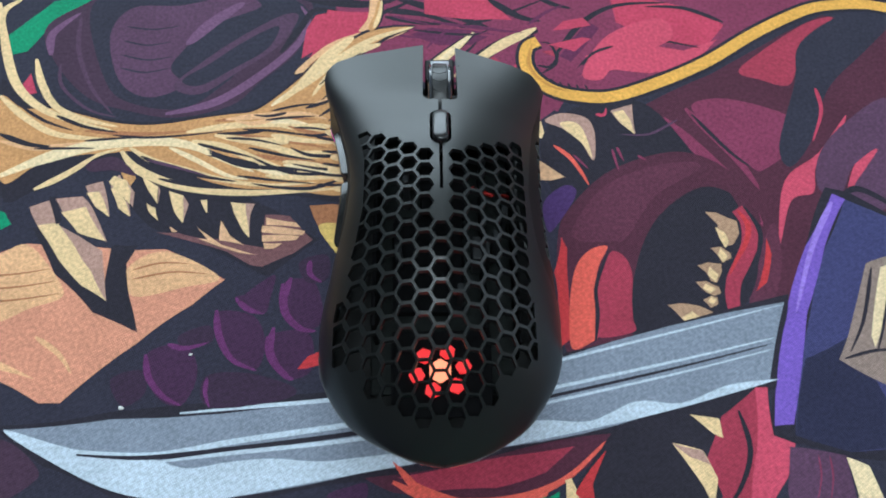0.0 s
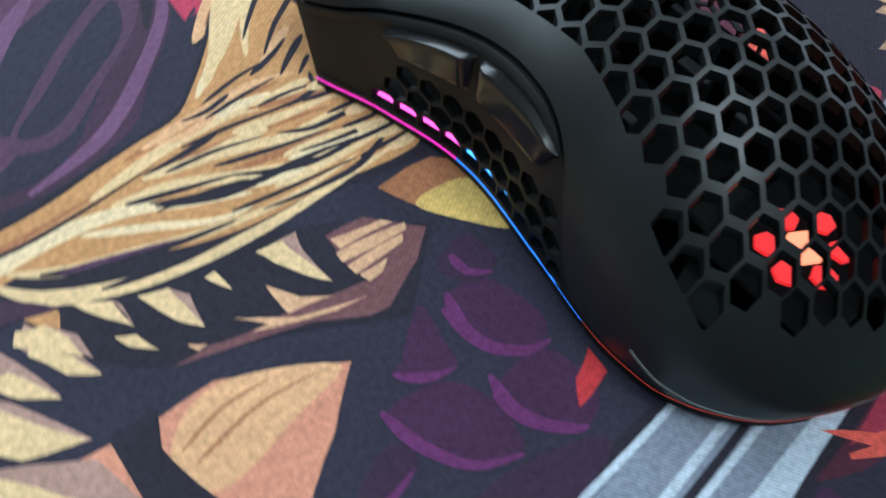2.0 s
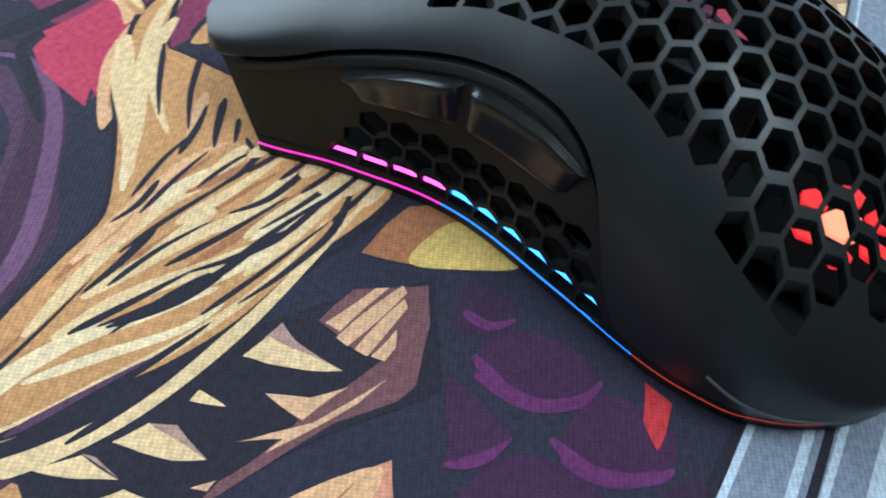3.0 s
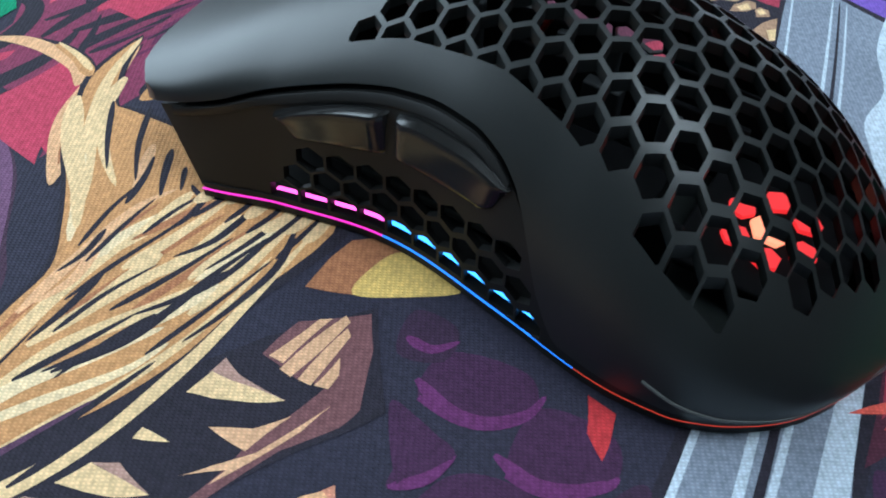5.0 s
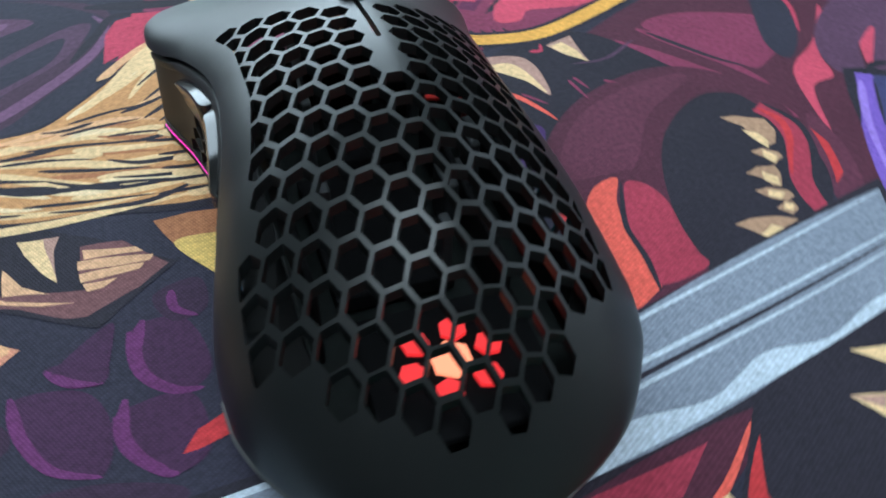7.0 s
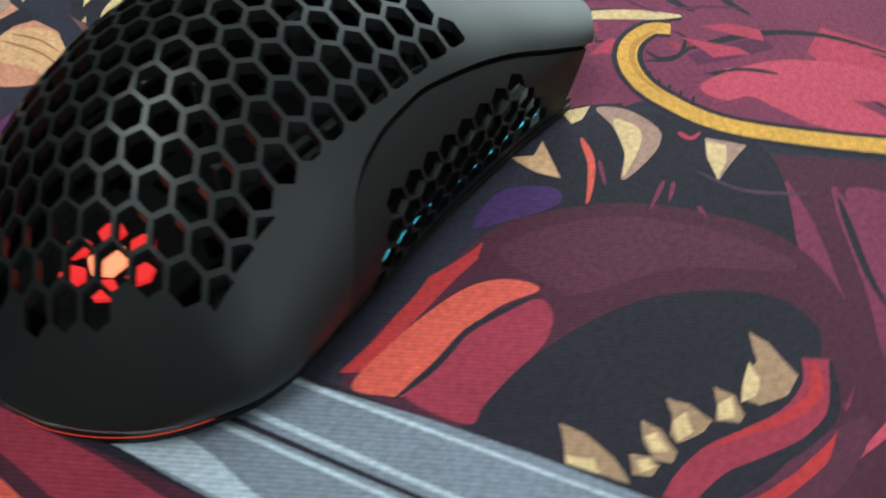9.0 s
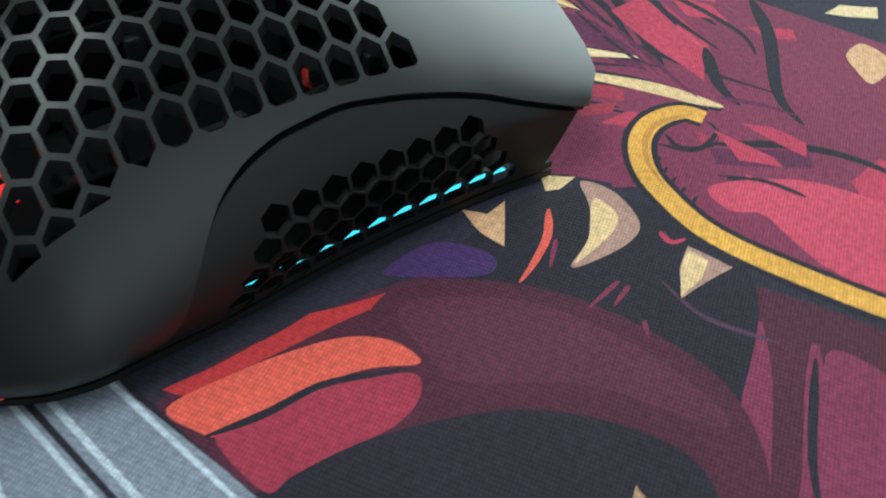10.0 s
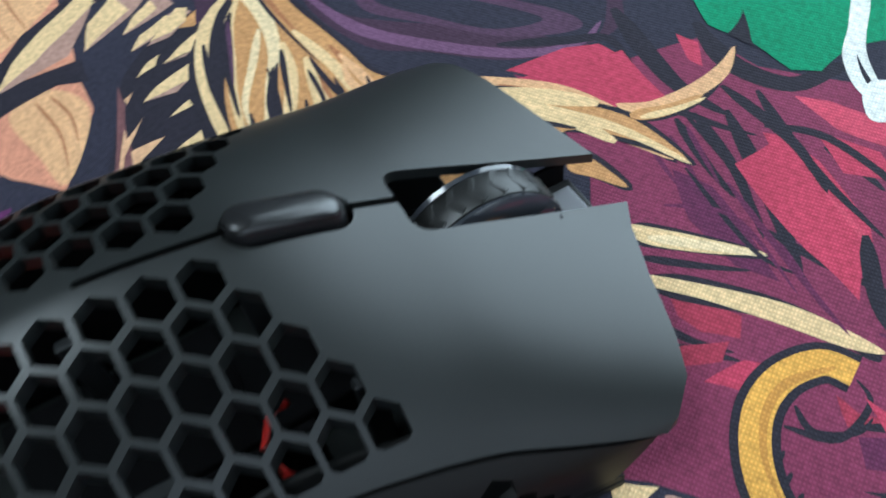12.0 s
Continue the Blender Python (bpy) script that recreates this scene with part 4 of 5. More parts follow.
stroke("fur", "cream", 3.0, (-103.1, 42.0, -97.9, 35.5, -88.4, 30.2, -77.5, 26.9, -63.3, 25.1, -47.4, 25.1, -32.9, 25.5))
stroke("fur", "cream", 2.2, (-100.6, 43.2, -92.8, 38.0, -81.7, 34.0, -70.7, 30.3, -56.3, 27.6, -40.4, 28.0))
stroke("fur", "cream_pale", 1.8, (-87.8, 42.7, -78.4, 37.4, -69.0, 31.8, -61.8, 29.9))
stroke("fur", "cream", 2.8, (-80.8, 44.9, -69.7, 41.9, -56.7, 35.5, -47.6, 32.0, -36.9, 32.6))
stroke("fur", "cream", 2.4, (-73.7, 46.8, -60.7, 43.7, -47.9, 39.4, -36.1, 37.2))
stroke("fur", "cream", 2.4, (-82.9, 48.3, -66.6, 50.4, -51.9, 49.9, -38.0, 46.9))
stroke("fur", "skin_light", 2.2, (-70.4, 52.8, -57.6, 53.8, -44.7, 54.0, -37.2, 51.5))
stroke("fur", "cream", 3.4, (-52.3, 60.3, -43.2, 67.9, -33.8, 75.8, -22.2, 83.7, -8.1, 88.5))
stroke("fur", "cream_pale", 1.6, (-55.9, 57.5, -48.7, 63.6, -39.4, 71.3))
stroke("fur", "cream", 2.2, (-55.4, 46.1, -46.2, 44.0, -34.3, 42.2))
stroke("fur", "cream", 1.8, (-51.3, 35.9, -42.3, 34.7, -33.7, 32.9))
stroke("fur", "cream", 2.0, (-56.5, 31.1, -45.8, 29.9, -33.3, 29.4))
stroke("fur", "cream_pale", 2.6, (-56.0, 51.6, -49.2, 50.8, -43.1, 49.5))
stroke("fur", "cream", 2.6, (-36.4, 48.8, -47.0, 48.9, -54.5, 50.2))
stroke("fur", "cream", 3.0, (-36.0, 38.1, -46.3, 38.6, -54.2, 40.9))
stroke("fur", "cream_pale", 2.2, (-34.6, 31.3, -44.0, 33.0, -51.2, 34.9))
stroke("fur", "cream_pale", 2.8, (-49.3, 31.6, -58.2, 33.9, -68.0, 38.2))
stroke("fur", "cream", 2.6, (-49.6, 43.2, -59.5, 44.3, -68.8, 45.2))
stroke("fur", "cream", 4.0, (-29.0, 84.9, -38.1, 76.4, -46.2, 65.9, -53.4, 58.6))
stroke("fur", "cream", 2.8, (-19.6, 81.5, -28.5, 78.0, -37.1, 69.2, -42.6, 60.7))
stroke("fur", "skin_light", 2.2, (-31.0, 63.0, -37.9, 59.4, -43.0, 56.1))
stroke("fur", "brown_light", 1.8, (-36.5, 44.4, -43.6, 46.9, -50.3, 49.4))
stroke("fur", "skin_light", 2.0, (-53.0, 53.3, -60.9, 50.9, -67.7, 52.2))
stroke("fur", "ink", 1.0, (-106.6, 48.1, -95.5, 46.8, -82.8, 47.2, -70.1, 48.4))
stroke("fur", "ink", 1.3, (-78.9, 43.8, -69.6, 40.7, -60.4, 37.8))
stroke("fur", "ink", 1.2, (-75.0, 40.4, -65.7, 35.4, -58.4, 33.5))
stroke("fur", "ink", 1.0, (-69.9, 45.6, -60.8, 44.6, -51.6, 42.1))
stroke("fur", "ink", 1.0, (-64.7, 48.8, -55.5, 47.8, -46.3, 46.1, -37.1, 44.3))
stroke("fur", "ink", 1.2, (-62.4, 41.6, -51.4, 38.4, -40.5, 35.9))
stroke("fur", "ink", 1.2, (-58.5, 34.5, -47.6, 33.1, -36.9, 31.0))
stroke("fur", "ink", 1.0, (-65.4, 31.3, -54.6, 29.4, -40.4, 27.4))
stroke("fur", "ink", 0.9, (-48.2, 48.8, -40.8, 48.1, -34.9, 46.6))
stroke("fur", "ink", 1.0, (-57.5, 52.0, -48.3, 52.8, -40.9, 52.9))
stroke("fur", "ink", 1.4, (-126.0, 56.5, -116.2, 51.8, -104.9, 49.1))
stroke("fur", "ink", 1.2, (-137.7, 60.3, -129.4, 54.5, -119.6, 50.4))
stroke("fur", "ink", 1.0, (-131.3, 44.0, -120.5, 43.7, -111.4, 43.4))
stroke("fur", "ink", 2.0, (-143.2, 50.0, -133.4, 45.8, -126.0, 44.6))
stroke("fur", "ink", 1.4, (-124.3, 33.6, -117.8, 37.7, -111.1, 41.2))
stroke("fur", "ink", 1.8, (-96.6, 39.8, -87.1, 34.8, -76.1, 31.5, -65.3, 29.2))
stroke("fur", "ink", 1.3, (-90.3, 31.3, -77.6, 28.1, -63.4, 26.5))
stroke("fur", "ink", 1.0, (-115.4, 46.3, -106.4, 46.8, -97.3, 46.9))
stroke("fur", "ink", 1.4, (-44.7, 56.2, -38.3, 58.2, -33.2, 60.7))
stroke("fur", "ink", 1.0, (-55.8, 55.5, -46.6, 57.4, -38.2, 57.7))
stroke("fur", "ink", 1.3, (-23.6, 71.0, -32.6, 65.2, -39.8, 58.8))
stroke("fur", "ink", 1.2, (-26.3, 78.0, -34.4, 71.1, -40.4, 65.1))
stroke("fur", "ink", 1.6, (-30.1, 59.4, -35.8, 55.8, -40.2, 52.6))
stroke("fur", "ink", 1.1, (-32.3, 54.1, -37.3, 50.6))
stroke("fur", "ink", 1.3, (-34.3, 46.3, -41.1, 45.3, -46.9, 46.4))
stroke("fur", "ink", 1.4, (-33.7, 37.3, -42.8, 38.1, -49.2, 41.2))
stroke("fur", "ink", 1.1, (-32.6, 31.8, -41.0, 33.2, -48.6, 35.1))
stroke("fur", "ink", 1.3, (-46.3, 31.7, -54.3, 34.2, -61.5, 38.3))
stroke("fur", "ink", 1.5, (-51.7, 33.0, -61.8, 35.1, -69.9, 38.6, -75.8, 41.6))
stroke("fur", "ink", 1.2, (-38.0, 30.8, -48.0, 31.6, -55.7, 34.1))
stroke("fur", "ink", 1.5, (-57.6, 47.9, -66.0, 47.3, -73.3, 47.5))
stroke("fur", "ink", 1.2, (-59.1, 35.3, -68.3, 37.9, -75.6, 39.2))
stroke("fur", "ink", 1.0, (-35.1, 50.1, -36.1, 46.3, -32.8, 41.1))
stroke("fur", "ink", 1.4, (-33.3, 28.6, -41.9, 25.9, -52.9, 26.7, -60.9, 28.4))
stroke("fur", "ink", 1.2, (-50.7, 54.6, -56.4, 53.5, -61.6, 54.2))
patch("fur", "plum_dark", (-113.3, 37.8, -105.6, 40.0, -100.7, 36.8, -97.6, 32.6, -105.0, 34.9, -112.1, 34.8))
stroke("fur", "plum", 1.2, (-94.2, 38.3, -85.4, 35.4, -74.4, 31.6))
stroke("fur", "tan", 3.0, (-23.2, 87.4, -20.6, 93.5, -19.8, 101.0))
stroke("fur", "cream", 1.6, (-21.8, 88.6, -19.8, 94.7, -19.0, 101.0))
stroke("fur", "cream", 3.0, (-150.6, 91.2, -150.8, 101.1, -145.3, 106.0))
stroke("fur", "cream", 2.6, (-38.0, 46.9, -31.6, 45.1, -24.7, 45.3))
stroke("fur", "cream", 2.4, (-36.9, 32.6, -31.5, 31.4, -26.1, 32.2))
stroke("fur", "cream", 2.4, (-36.1, 37.2, -31.2, 36.6, -25.2, 38.0))
stroke("fur", "cream", 2.2, (-35.2, 42.0, -29.8, 41.2, -24.7, 42.3))
stroke("fur", "cream", 2.4, (-35.0, 25.6, -30.6, 25.2, -26.8, 25.2))
stroke("fur", "cream", 2.0, (-35.1, 29.3, -30.6, 28.3, -26.1, 28.5))
stroke("fur", "ink", 1.1, (-40.7, 44.6, -31.6, 43.0, -24.3, 43.5))
stroke("fur", "ink", 1.1, (-38.8, 39.4, -31.6, 38.7, -24.7, 40.1))
stroke("fur", "ink", 1.1, (-38.7, 34.8, -31.5, 33.7, -25.2, 35.1))
stroke("fur", "ink", 1.1, (-40.4, 31.1, -31.5, 29.9, -25.8, 30.1))
stroke("fur", "ink", 1.1, (-40.4, 27.2, -33.2, 26.7, -26.1, 26.6))
# beyond the top
patch("backdrop_patch", "green", (-49.7, 124.4, -41.1, 117.4, -34.0, 114.6, -28.2, 116.6, -25.4, 117.6, -15.5, 117.7, -12.1, 121.7, -13.7, 130.3, -11.7, 136.0, -3.5, 149.4, -24.2, 175.0), 1)
stroke("backdrop_patch", "white", 2.2, (-23.5, 145.6, -15.6, 134.9, -9.7, 129.6, 0.3, 124.6))
patch("backdrop_patch", "ink", (-29.7, 115.7, -30.9, 119.1, -33.3, 122.8, -27.0, 118.8, -24.2, 117.1), 1)
patch("backdrop_patch", "tan", (14.5, 136.3, 13.1, 148.8, 13.0, 163.5, 23.5, 166.5, 30.1, 154.5, 20.8, 142.5), 1)
patch("backdrop_patch", "cream_pale", (24.6, 133.4, 24.4, 139.7, 30.1, 145.9, 33.0, 141.7, 28.3, 136.3), 1)
patch("backdrop_patch", "peach", (37.4, 122.9, 37.1, 129.6, 45.0, 128.1, 47.0, 117.8, 41.8, 119.5))
stroke("backdrop_patch", "white", 2.6, (-25.0, 144.4, -17.0, 135.2, -12.1, 128.5, -5.1, 124.1, 0.3, 124.2), 0.3)
patch("backdrop_patch", "white", (-4.1, 123.1, -5.0, 127.1, -2.0, 128.8, 3.3, 122.2, 1.1, 119.2))
# small print details
stroke("scale", "scale_light", 2.4, (-47.1, -4.4, -49.1, -11.2, -47.4, -17.2, -42.0, -21.6))
stroke("scale", "scale_light", 2.2, (-51.6, -20.0, -52.5, -26.3, -50.3, -31.4, -46.7, -34.8))
stroke("scale", "scale_light", 1.8, (-41.6, 0.9, -41.5, -3.5, -37.9, -6.4))
patch("scale", "scale", (-52.7, -3.4, -52.3, -7.4, -54.8, -15.4, -58.7, -14.3, -62.6, -11.4))
stroke("scale", "scale_light", 1.8, (-62.6, -11.4, -59.5, -13.9, -55.2, -15.7))



def curve(y, keys):
    """Smooth value at y along keys of (y, value), by monotone cubic pieces."""
    ks = sorted(keys)
    if y <= ks[0][0]:
        return ks[0][1]
    if y >= ks[-1][0]:
        return ks[-1][1]
    n = len(ks)
    d = [(ks[i + 1][1] - ks[i][1]) / (ks[i + 1][0] - ks[i][0]) for i in range(n - 1)]
    m = [d[0]] + [0 if d[i - 1] * d[i] <= 0 else 2 * d[i - 1] * d[i] / (d[i - 1] + d[i]) for i in range(1, n - 1)] + [d[-1]]
    for i in range(n - 1):
        if y <= ks[i + 1][0]:
            h = ks[i + 1][0] - ks[i][0]
            s = (y - ks[i][0]) / h
            return ((2 * s**3 - 3 * s**2 + 1) * ks[i][1] + (s**3 - 2 * s**2 + s) * h * m[i]
                    + (-2 * s**3 + 3 * s**2) * ks[i + 1][1] + (s**3 - s**2) * h * m[i + 1])


# the mouse's body, in millimetres about the middle of its underside: y to its front, x to its right
CREST = [(66, 19), (60, 22), (50, 27), (33, 35.5), (13, 43), (-3, 45), (-15, 44), (-28, 40), (-40, 33), (-50, 23.5), (-57, 14.5), (-61, 9), (-63, 6.5)]
LEFT = [(66, 33.5), (58, 35.4), (50, 35), (32, 30.5), (10, 27.5), (-10, 30), (-31, 34), (-38, 33.6), (-44, 31.5), (-50, 27.6), (-54, 23.6), (-58, 17), (-60.5, 11.5), (-62, 6.6), (-63, 0.8)]
RIGHT = [(66, 29), (58, 32), (51, 32.5), (28, 30.6), (11, 30.3), (-20, 32.6), (-33, 33), (-40, 31.6), (-45, 29), (-50, 25.6), (-54, 21.8), (-58, 16), (-60.5, 11), (-62, 6.4), (-63, 0.8)]
LEFT_IN = [(66, -1.0), (45, -1.6), (30, -0.4), (15, 0.5), (-10, 0.2), (-30, 1.2), (-50, 1.6), (-60, 1.0), (-63, 0)]
RIGHT_IN = [(66, 1.2), (45, 1.0), (10, 1.3), (-15, 2.2), (-30, 2.8), (-50, 2.2), (-60, 1.2), (-63, 0)]
LEFT_Z = [(66, 17), (50, 19), (25, 21), (5, 20), (-15, 14), (-35, 9), (-50, 7), (-63, 6)]
RIGHT_Z = [(66, 14), (50, 14), (25, 15), (5, 14), (-15, 11), (-35, 8), (-50, 7), (-63, 6)]


def section(y, n=40):
    """The body's outline across at y: points (x, z) from the left foot over the crest to the right foot."""
    c, pts = curve(y, CREST), []
    half = []
    for side, wide, into, shoulder in ((-1, LEFT, LEFT_IN, LEFT_Z), (1, RIGHT, RIGHT_IN, RIGHT_Z)):
        w, d = curve(y, wide), curve(y, into)
        zs = min(curve(y, shoulder), c - 0.4)
        p = 1.48 if side > 0 else 2.35 - (0 if y > 10 else 0.4 * min(1, (10 - y) / 45))
        q = []
        for i in range(n // 3 + 1):
            s = i / (n // 3)
            q.append((side * (w - d * (1 - s) ** 1.6), 2.4 + (zs - 2.4) * s))
        for i in range(1, n + 1):
            a = math.pi / 2 * i / n
            q.append((side * w * math.cos(a) ** (2 / p), zs + (c - zs) * math.sin(a) ** (2 / p)))
        half.append(q)
    return half[0] + half[1][-2::-1]


def top_z(x, y):
    """The height of the body's outside over (x, y)."""
    c = curve(y, CREST)
    wide, shoulder = (LEFT, LEFT_Z) if x < 0 else (RIGHT, RIGHT_Z)
    w, zs = curve(y, wide), min(curve(y, shoulder), c - 0.4)
    p = 1.48 if x > 0 else 2.35 - (0 if y > 10 else 0.4 * min(1, (10 - y) / 45))
    return zs + (c - zs) * max(0, 1 - min(1, abs(x) / w) ** p) ** (1 / p)


# ---- the mouse ----
mouse = new("computer_mouse")
mouse.matrix_world = pose(-0.002, 0, 0.0003, 0, 0, -1.5)
tagged(mouse, "black honeycomb-shell gaming mouse with coloured lights on the printed mat", "computer mouse")

SEAM_LEFT = [(66, 13), (52, 17.7), (41, 21.4), (32.4, 25.5), (25, 28.4), (18.3, 30.6), (11.7, 32.1), (4.8, 32.8), (-0.5, 32.4), (-5.4, 30.6), (-9.5, 27), (-13, 20.5), (-17, 11), (-21, 5.5), (-63, 5.5)]
SEAM_RIGHT = [(66, 10), (50, 14.2), (39.3, 17.9), (29.4, 21.8), (21.2, 24.3), (14, 25.9), (6.6, 26.9), (-0.6, 26.7), (-6.8, 25.4), (-12.2, 22.6), (-16.2, 18.5), (-20, 13), (-24, 7.5), (-27, 5.5), (-63, 5.5)]
STATIONS = [66 - i * 1.3 for i in range(90)] + [-50.5, -52, -53.5, -55, -56.5, -58, -59.3, -60.4, -61.3, -62, -62.6, -63]


def arc(pts, n):
    """n + 1 points evenly along a line of points."""
    run = [0.0]
    for p, q in zip(pts, pts[1:]):
        run.append(run[-1] + math.dist(p, q))
    xs = np.interp(np.linspace(0, run[-1], n + 1), run, [p[0] for p in pts])
    zs = np.interp(np.linspace(0, run[-1], n + 1), run, [p[1] for p in pts])
    return list(zip(xs, zs))


def upper(y):
    """The outline of the shell across at y, from seam to seam."""
    s = section(y, 60)
    top = max(range(len(s)), key=lambda i: s[i][1])
    zl, zr = curve(y, SEAM_LEFT), curve(y, SEAM_RIGHT)
    zl, zr = min(zl, s[top][1] - 0.6), min(zr, s[top][1] - 0.6)

    def cut(side, z):
        out = [p for p in side if p[1] > z]
        x = np.interp(z, [p[1] for p in side], [p[0] for p in side])
        return [(float(x), z)] + out
    left, right = cut(s[:top + 1], zl), cut(s[:top - 1:-1], zr)
    return left[:-1] + right[::-1]


def inward(row, d):
    """A line of points set in by d."""
    out = []
    for i, (x, z) in enumerate(row):
        a, b = row[max(0, i - 1)], row[min(len(row) - 1, i + 1)]
        tx, tz = b[0] - a[0], b[1] - a[1]
        n = math.hypot(tx, tz) or 1
        out.append((x + d * tz / n, z - d * tx / n))
    return out


def hexagon(cx, cy, r, turn=0.0):
    return [(cx + r * math.cos(radians(60 * i + turn)), cy + r * math.sin(radians(60 * i + turn))) for i in range(6)]


# the sides of the honeycomb field
FIELD_LEFT = [(22, -22.8), (12, -20.6), (0, -20.4), (-9, -21.8), (-13, -22.8), (-18, -24.6), (-22, -26), (-26.6, -27.8), (-32, -28.6), (-38, -29)]
FIELD_RIGHT = [(20, 22.9), (-14, 22.9), (-25, 23.8), (-38, 24.8)]


def build_shell():
    outer, inner = [], []
    for y in STATIONS:
        row = arc(upper(y), 96)
        deep = inward(row, 1.7 if y > -61 else 0.5)
        outer.append([(x, y, z) for x, z in row])
        inner.append([(x, max(y, -61.5), z) for x, z in deep])
    cutter = bmesh.new()
    # honeycomb: columns with the rows that each one holds
    step, pitch, r = 4.25, 4.95, 2.42
    ends = {0: (-12.1, -52), 1: (10.5, -54.5), 2: (13, -52), 3: (15.5, -49.5), 4: (18, -47), 5: (20.5, -39.8), 6: (-26, -37)}
    for c in range(-6, 7):
        hi, lo = ends[abs(c)]
        if c == 4:
            lo = -42
        for k in range(-12, 12):
            y = -12.1 + pitch * k + (pitch / 2 if c % 2 else 0)
            if not lo - 0.3 <= y <= hi + 0.3:
                continue
            far = max(0, -c - 3) * min(1, max(0, (-15 - y) / 15))
            back = -0.9 * min(1, max(0, (-40 - y) / 10))
            hexa = hexagon(c * step + 0.02 * min(0, y) - 0.4 * far, y - 0.4 * far - back, r + 0.05 * far)
            if c <= -4:
                slope = (curve(y + 1, FIELD_LEFT) - curve(y - 1, FIELD_LEFT)) / 2
                hexa = clip(hexa, -1, slope, -curve(y, FIELD_LEFT) + slope * y)
            if c >= 5:
                hexa = clip(hexa, 1, 0, curve(y, FIELD_RIGHT))
            if len(hexa) < 3 or abs(sum(p[0] * q[1] - q[0] * p[1] for p, q in zip(hexa, hexa[1:] + hexa[:1]))) < 5:
                continue
            prism(cutter, hexa, 1, 60)
    # wheel slot, slit and the button's bed
    prism(cutter, rounded(-4.9, 5.0, 33, 75, 2.2), 1, 60)
    prism(cutter, rounded(-0.45, 0.45, -1.0, 14.5, 0.4, 3), 1, 60)
    prism(cutter, rounded(-0.5, 0.5, 27, 34, 0.3, 3), 1, 60)
    prism(cutter, rounded(-2.9, 2.9, 13.8, 27.8, 2.8), 1, 60)
    # the front edges of both keys
    prism(cutter, [(-4.9, 64.5), (-4.9, 90), (-60, 90), (-60, 49), (-35.6, 50), (-34.6, 54), (-31.5, 57), (-25, 59.4), (-15, 61.6)], -5, 60)
    prism(cutter, [(60, 49), (60, 90), (4.9, 90), (4.9, 63), (9, 60.6), (16, 58), (24, 56), (28.5, 54.4), (31.5, 51), (32.6, 48)], -5, 60)
    return carve(closed_sheet(outer, inner), cutter)


part("top_shell", to_metres(build_shell()), SHELL, mouse, smooth=32)


def lower(y, side, drop=0.0, up=0.0, z0=2.5):
    """The side below the seam at y, from the foot up."""
    s = section(y, 60)
    top = max(range(len(s)), key=lambda i: s[i][1])
    z1 = min(curve(y, SEAM_LEFT if side < 0 else SEAM_RIGHT), s[top][1] - 0.6) - 1.2 * min(1, max(0, (y + 20) / 12)) + up
    half = s[:top + 1] if side < 0 else s[:top - 1:-1]
    deep = 0.35 + 0.5 * min(1, max(0, (y + 18) / 30)) + drop
    zs = np.linspace(min(z0, z1 - 0.5), z1, 15)
    xs = np.interp(zs, [p[1] for p in half], [p[0] for p in half])
    return [(float(x) - side * deep, y, float(z)) for x, z in zip(xs, zs)]


def build_panel(side):
    ys = [y for y in STATIONS if y < 58]
    outer = [lower(y, side) for y in ys]
    inner = [lower(y, side, 1.3) if abs(outer[i][0][0]) > 3 else [(0, -61, p[2]) for p in outer[i]] for i, y in enumerate(ys)]
    cutter = bmesh.new()
    x0, x1 = (-45, -20) if side < 0 else (20, 45)
    pitch, first, last, rows, rise, size = (5.2, 31.4, -16.2, 3, 4.5, 2.72) if side < 0 else (4.87, 35.1, -14.5, 4, 3.95, 2.5)
    for r in range(rows):
        for k in range(12):
            y = first - pitch * k - (pitch / 2 if r % 2 else 0)
            if not last + 1.5 * r <= y <= first + 0.1 - (2.5 if side < 0 else 2.2) * r:
                continue
            z = 4.7 + rise * r + (0.03 * r * (26 - y) if side < 0 else 0)
            prism(cutter, hexagon(y, z, size, 30), x0, x1, "x")
    # slanted front edge
    y0 = 45.3 if side < 0 else 43.0
    prism(cutter, [(y0 - 1.8, -2), (90, -2), (90, 30), (y0 + 8.2, 30), (y0 + 7.2, 18)], x0, x1, "x")
    return carve(closed_sheet(outer, inner), cutter)


for _s in (-1, 1):
    part("side_panel", to_metres(build_panel(_s)), PANEL, mouse, smooth=30)
    _ys = [y for y in STATIONS if -14 < y < 53]
    _in = [lower(y, _s, 1.9, 2.2, curve(y, SEAM_LEFT if _s < 0 else SEAM_RIGHT) - 2.5) for y in _ys]
    part("gap_liner", to_metres(closed_sheet(_in, [[(x - _s * 0.6, y, z) for x, y, z in row] for row in _in])), PANEL, mouse, smooth=30)


def build_ridge(side):
    """The raised rim along the upper edge of a side panel."""
    ys = [y for y in STATIONS if -9 < y < 50]
    bm, rows = bmesh.new(), []
    for y in ys:
        row = lower(y, side)
        z1 = row[-1][2]
        zs, xs = [p[2] for p in row], [p[0] for p in row]
        ring_pts = []
        for down, out in ((0.1, -0.5), (0.1, 0.35), (0.4, 0.5), (1.5, 0.45), (1.9, 0.2), (1.9, -0.5)):
            ring_pts.append(bm.verts.new((float(np.interp(z1 - down, zs, xs)) + side * out, y, z1 - down)))
        rows.append(ring_pts)
    for a, b in zip(rows, rows[1:]):
        for j in range(6):
            bm.faces.new((a[j], a[(j + 1) % 6], b[(j + 1) % 6], b[j]))
    bm.faces.new(rows[0])
    bm.faces.new(rows[-1][::-1])
    bmesh.ops.recalc_face_normals(bm, faces=bm.faces)
    return bm


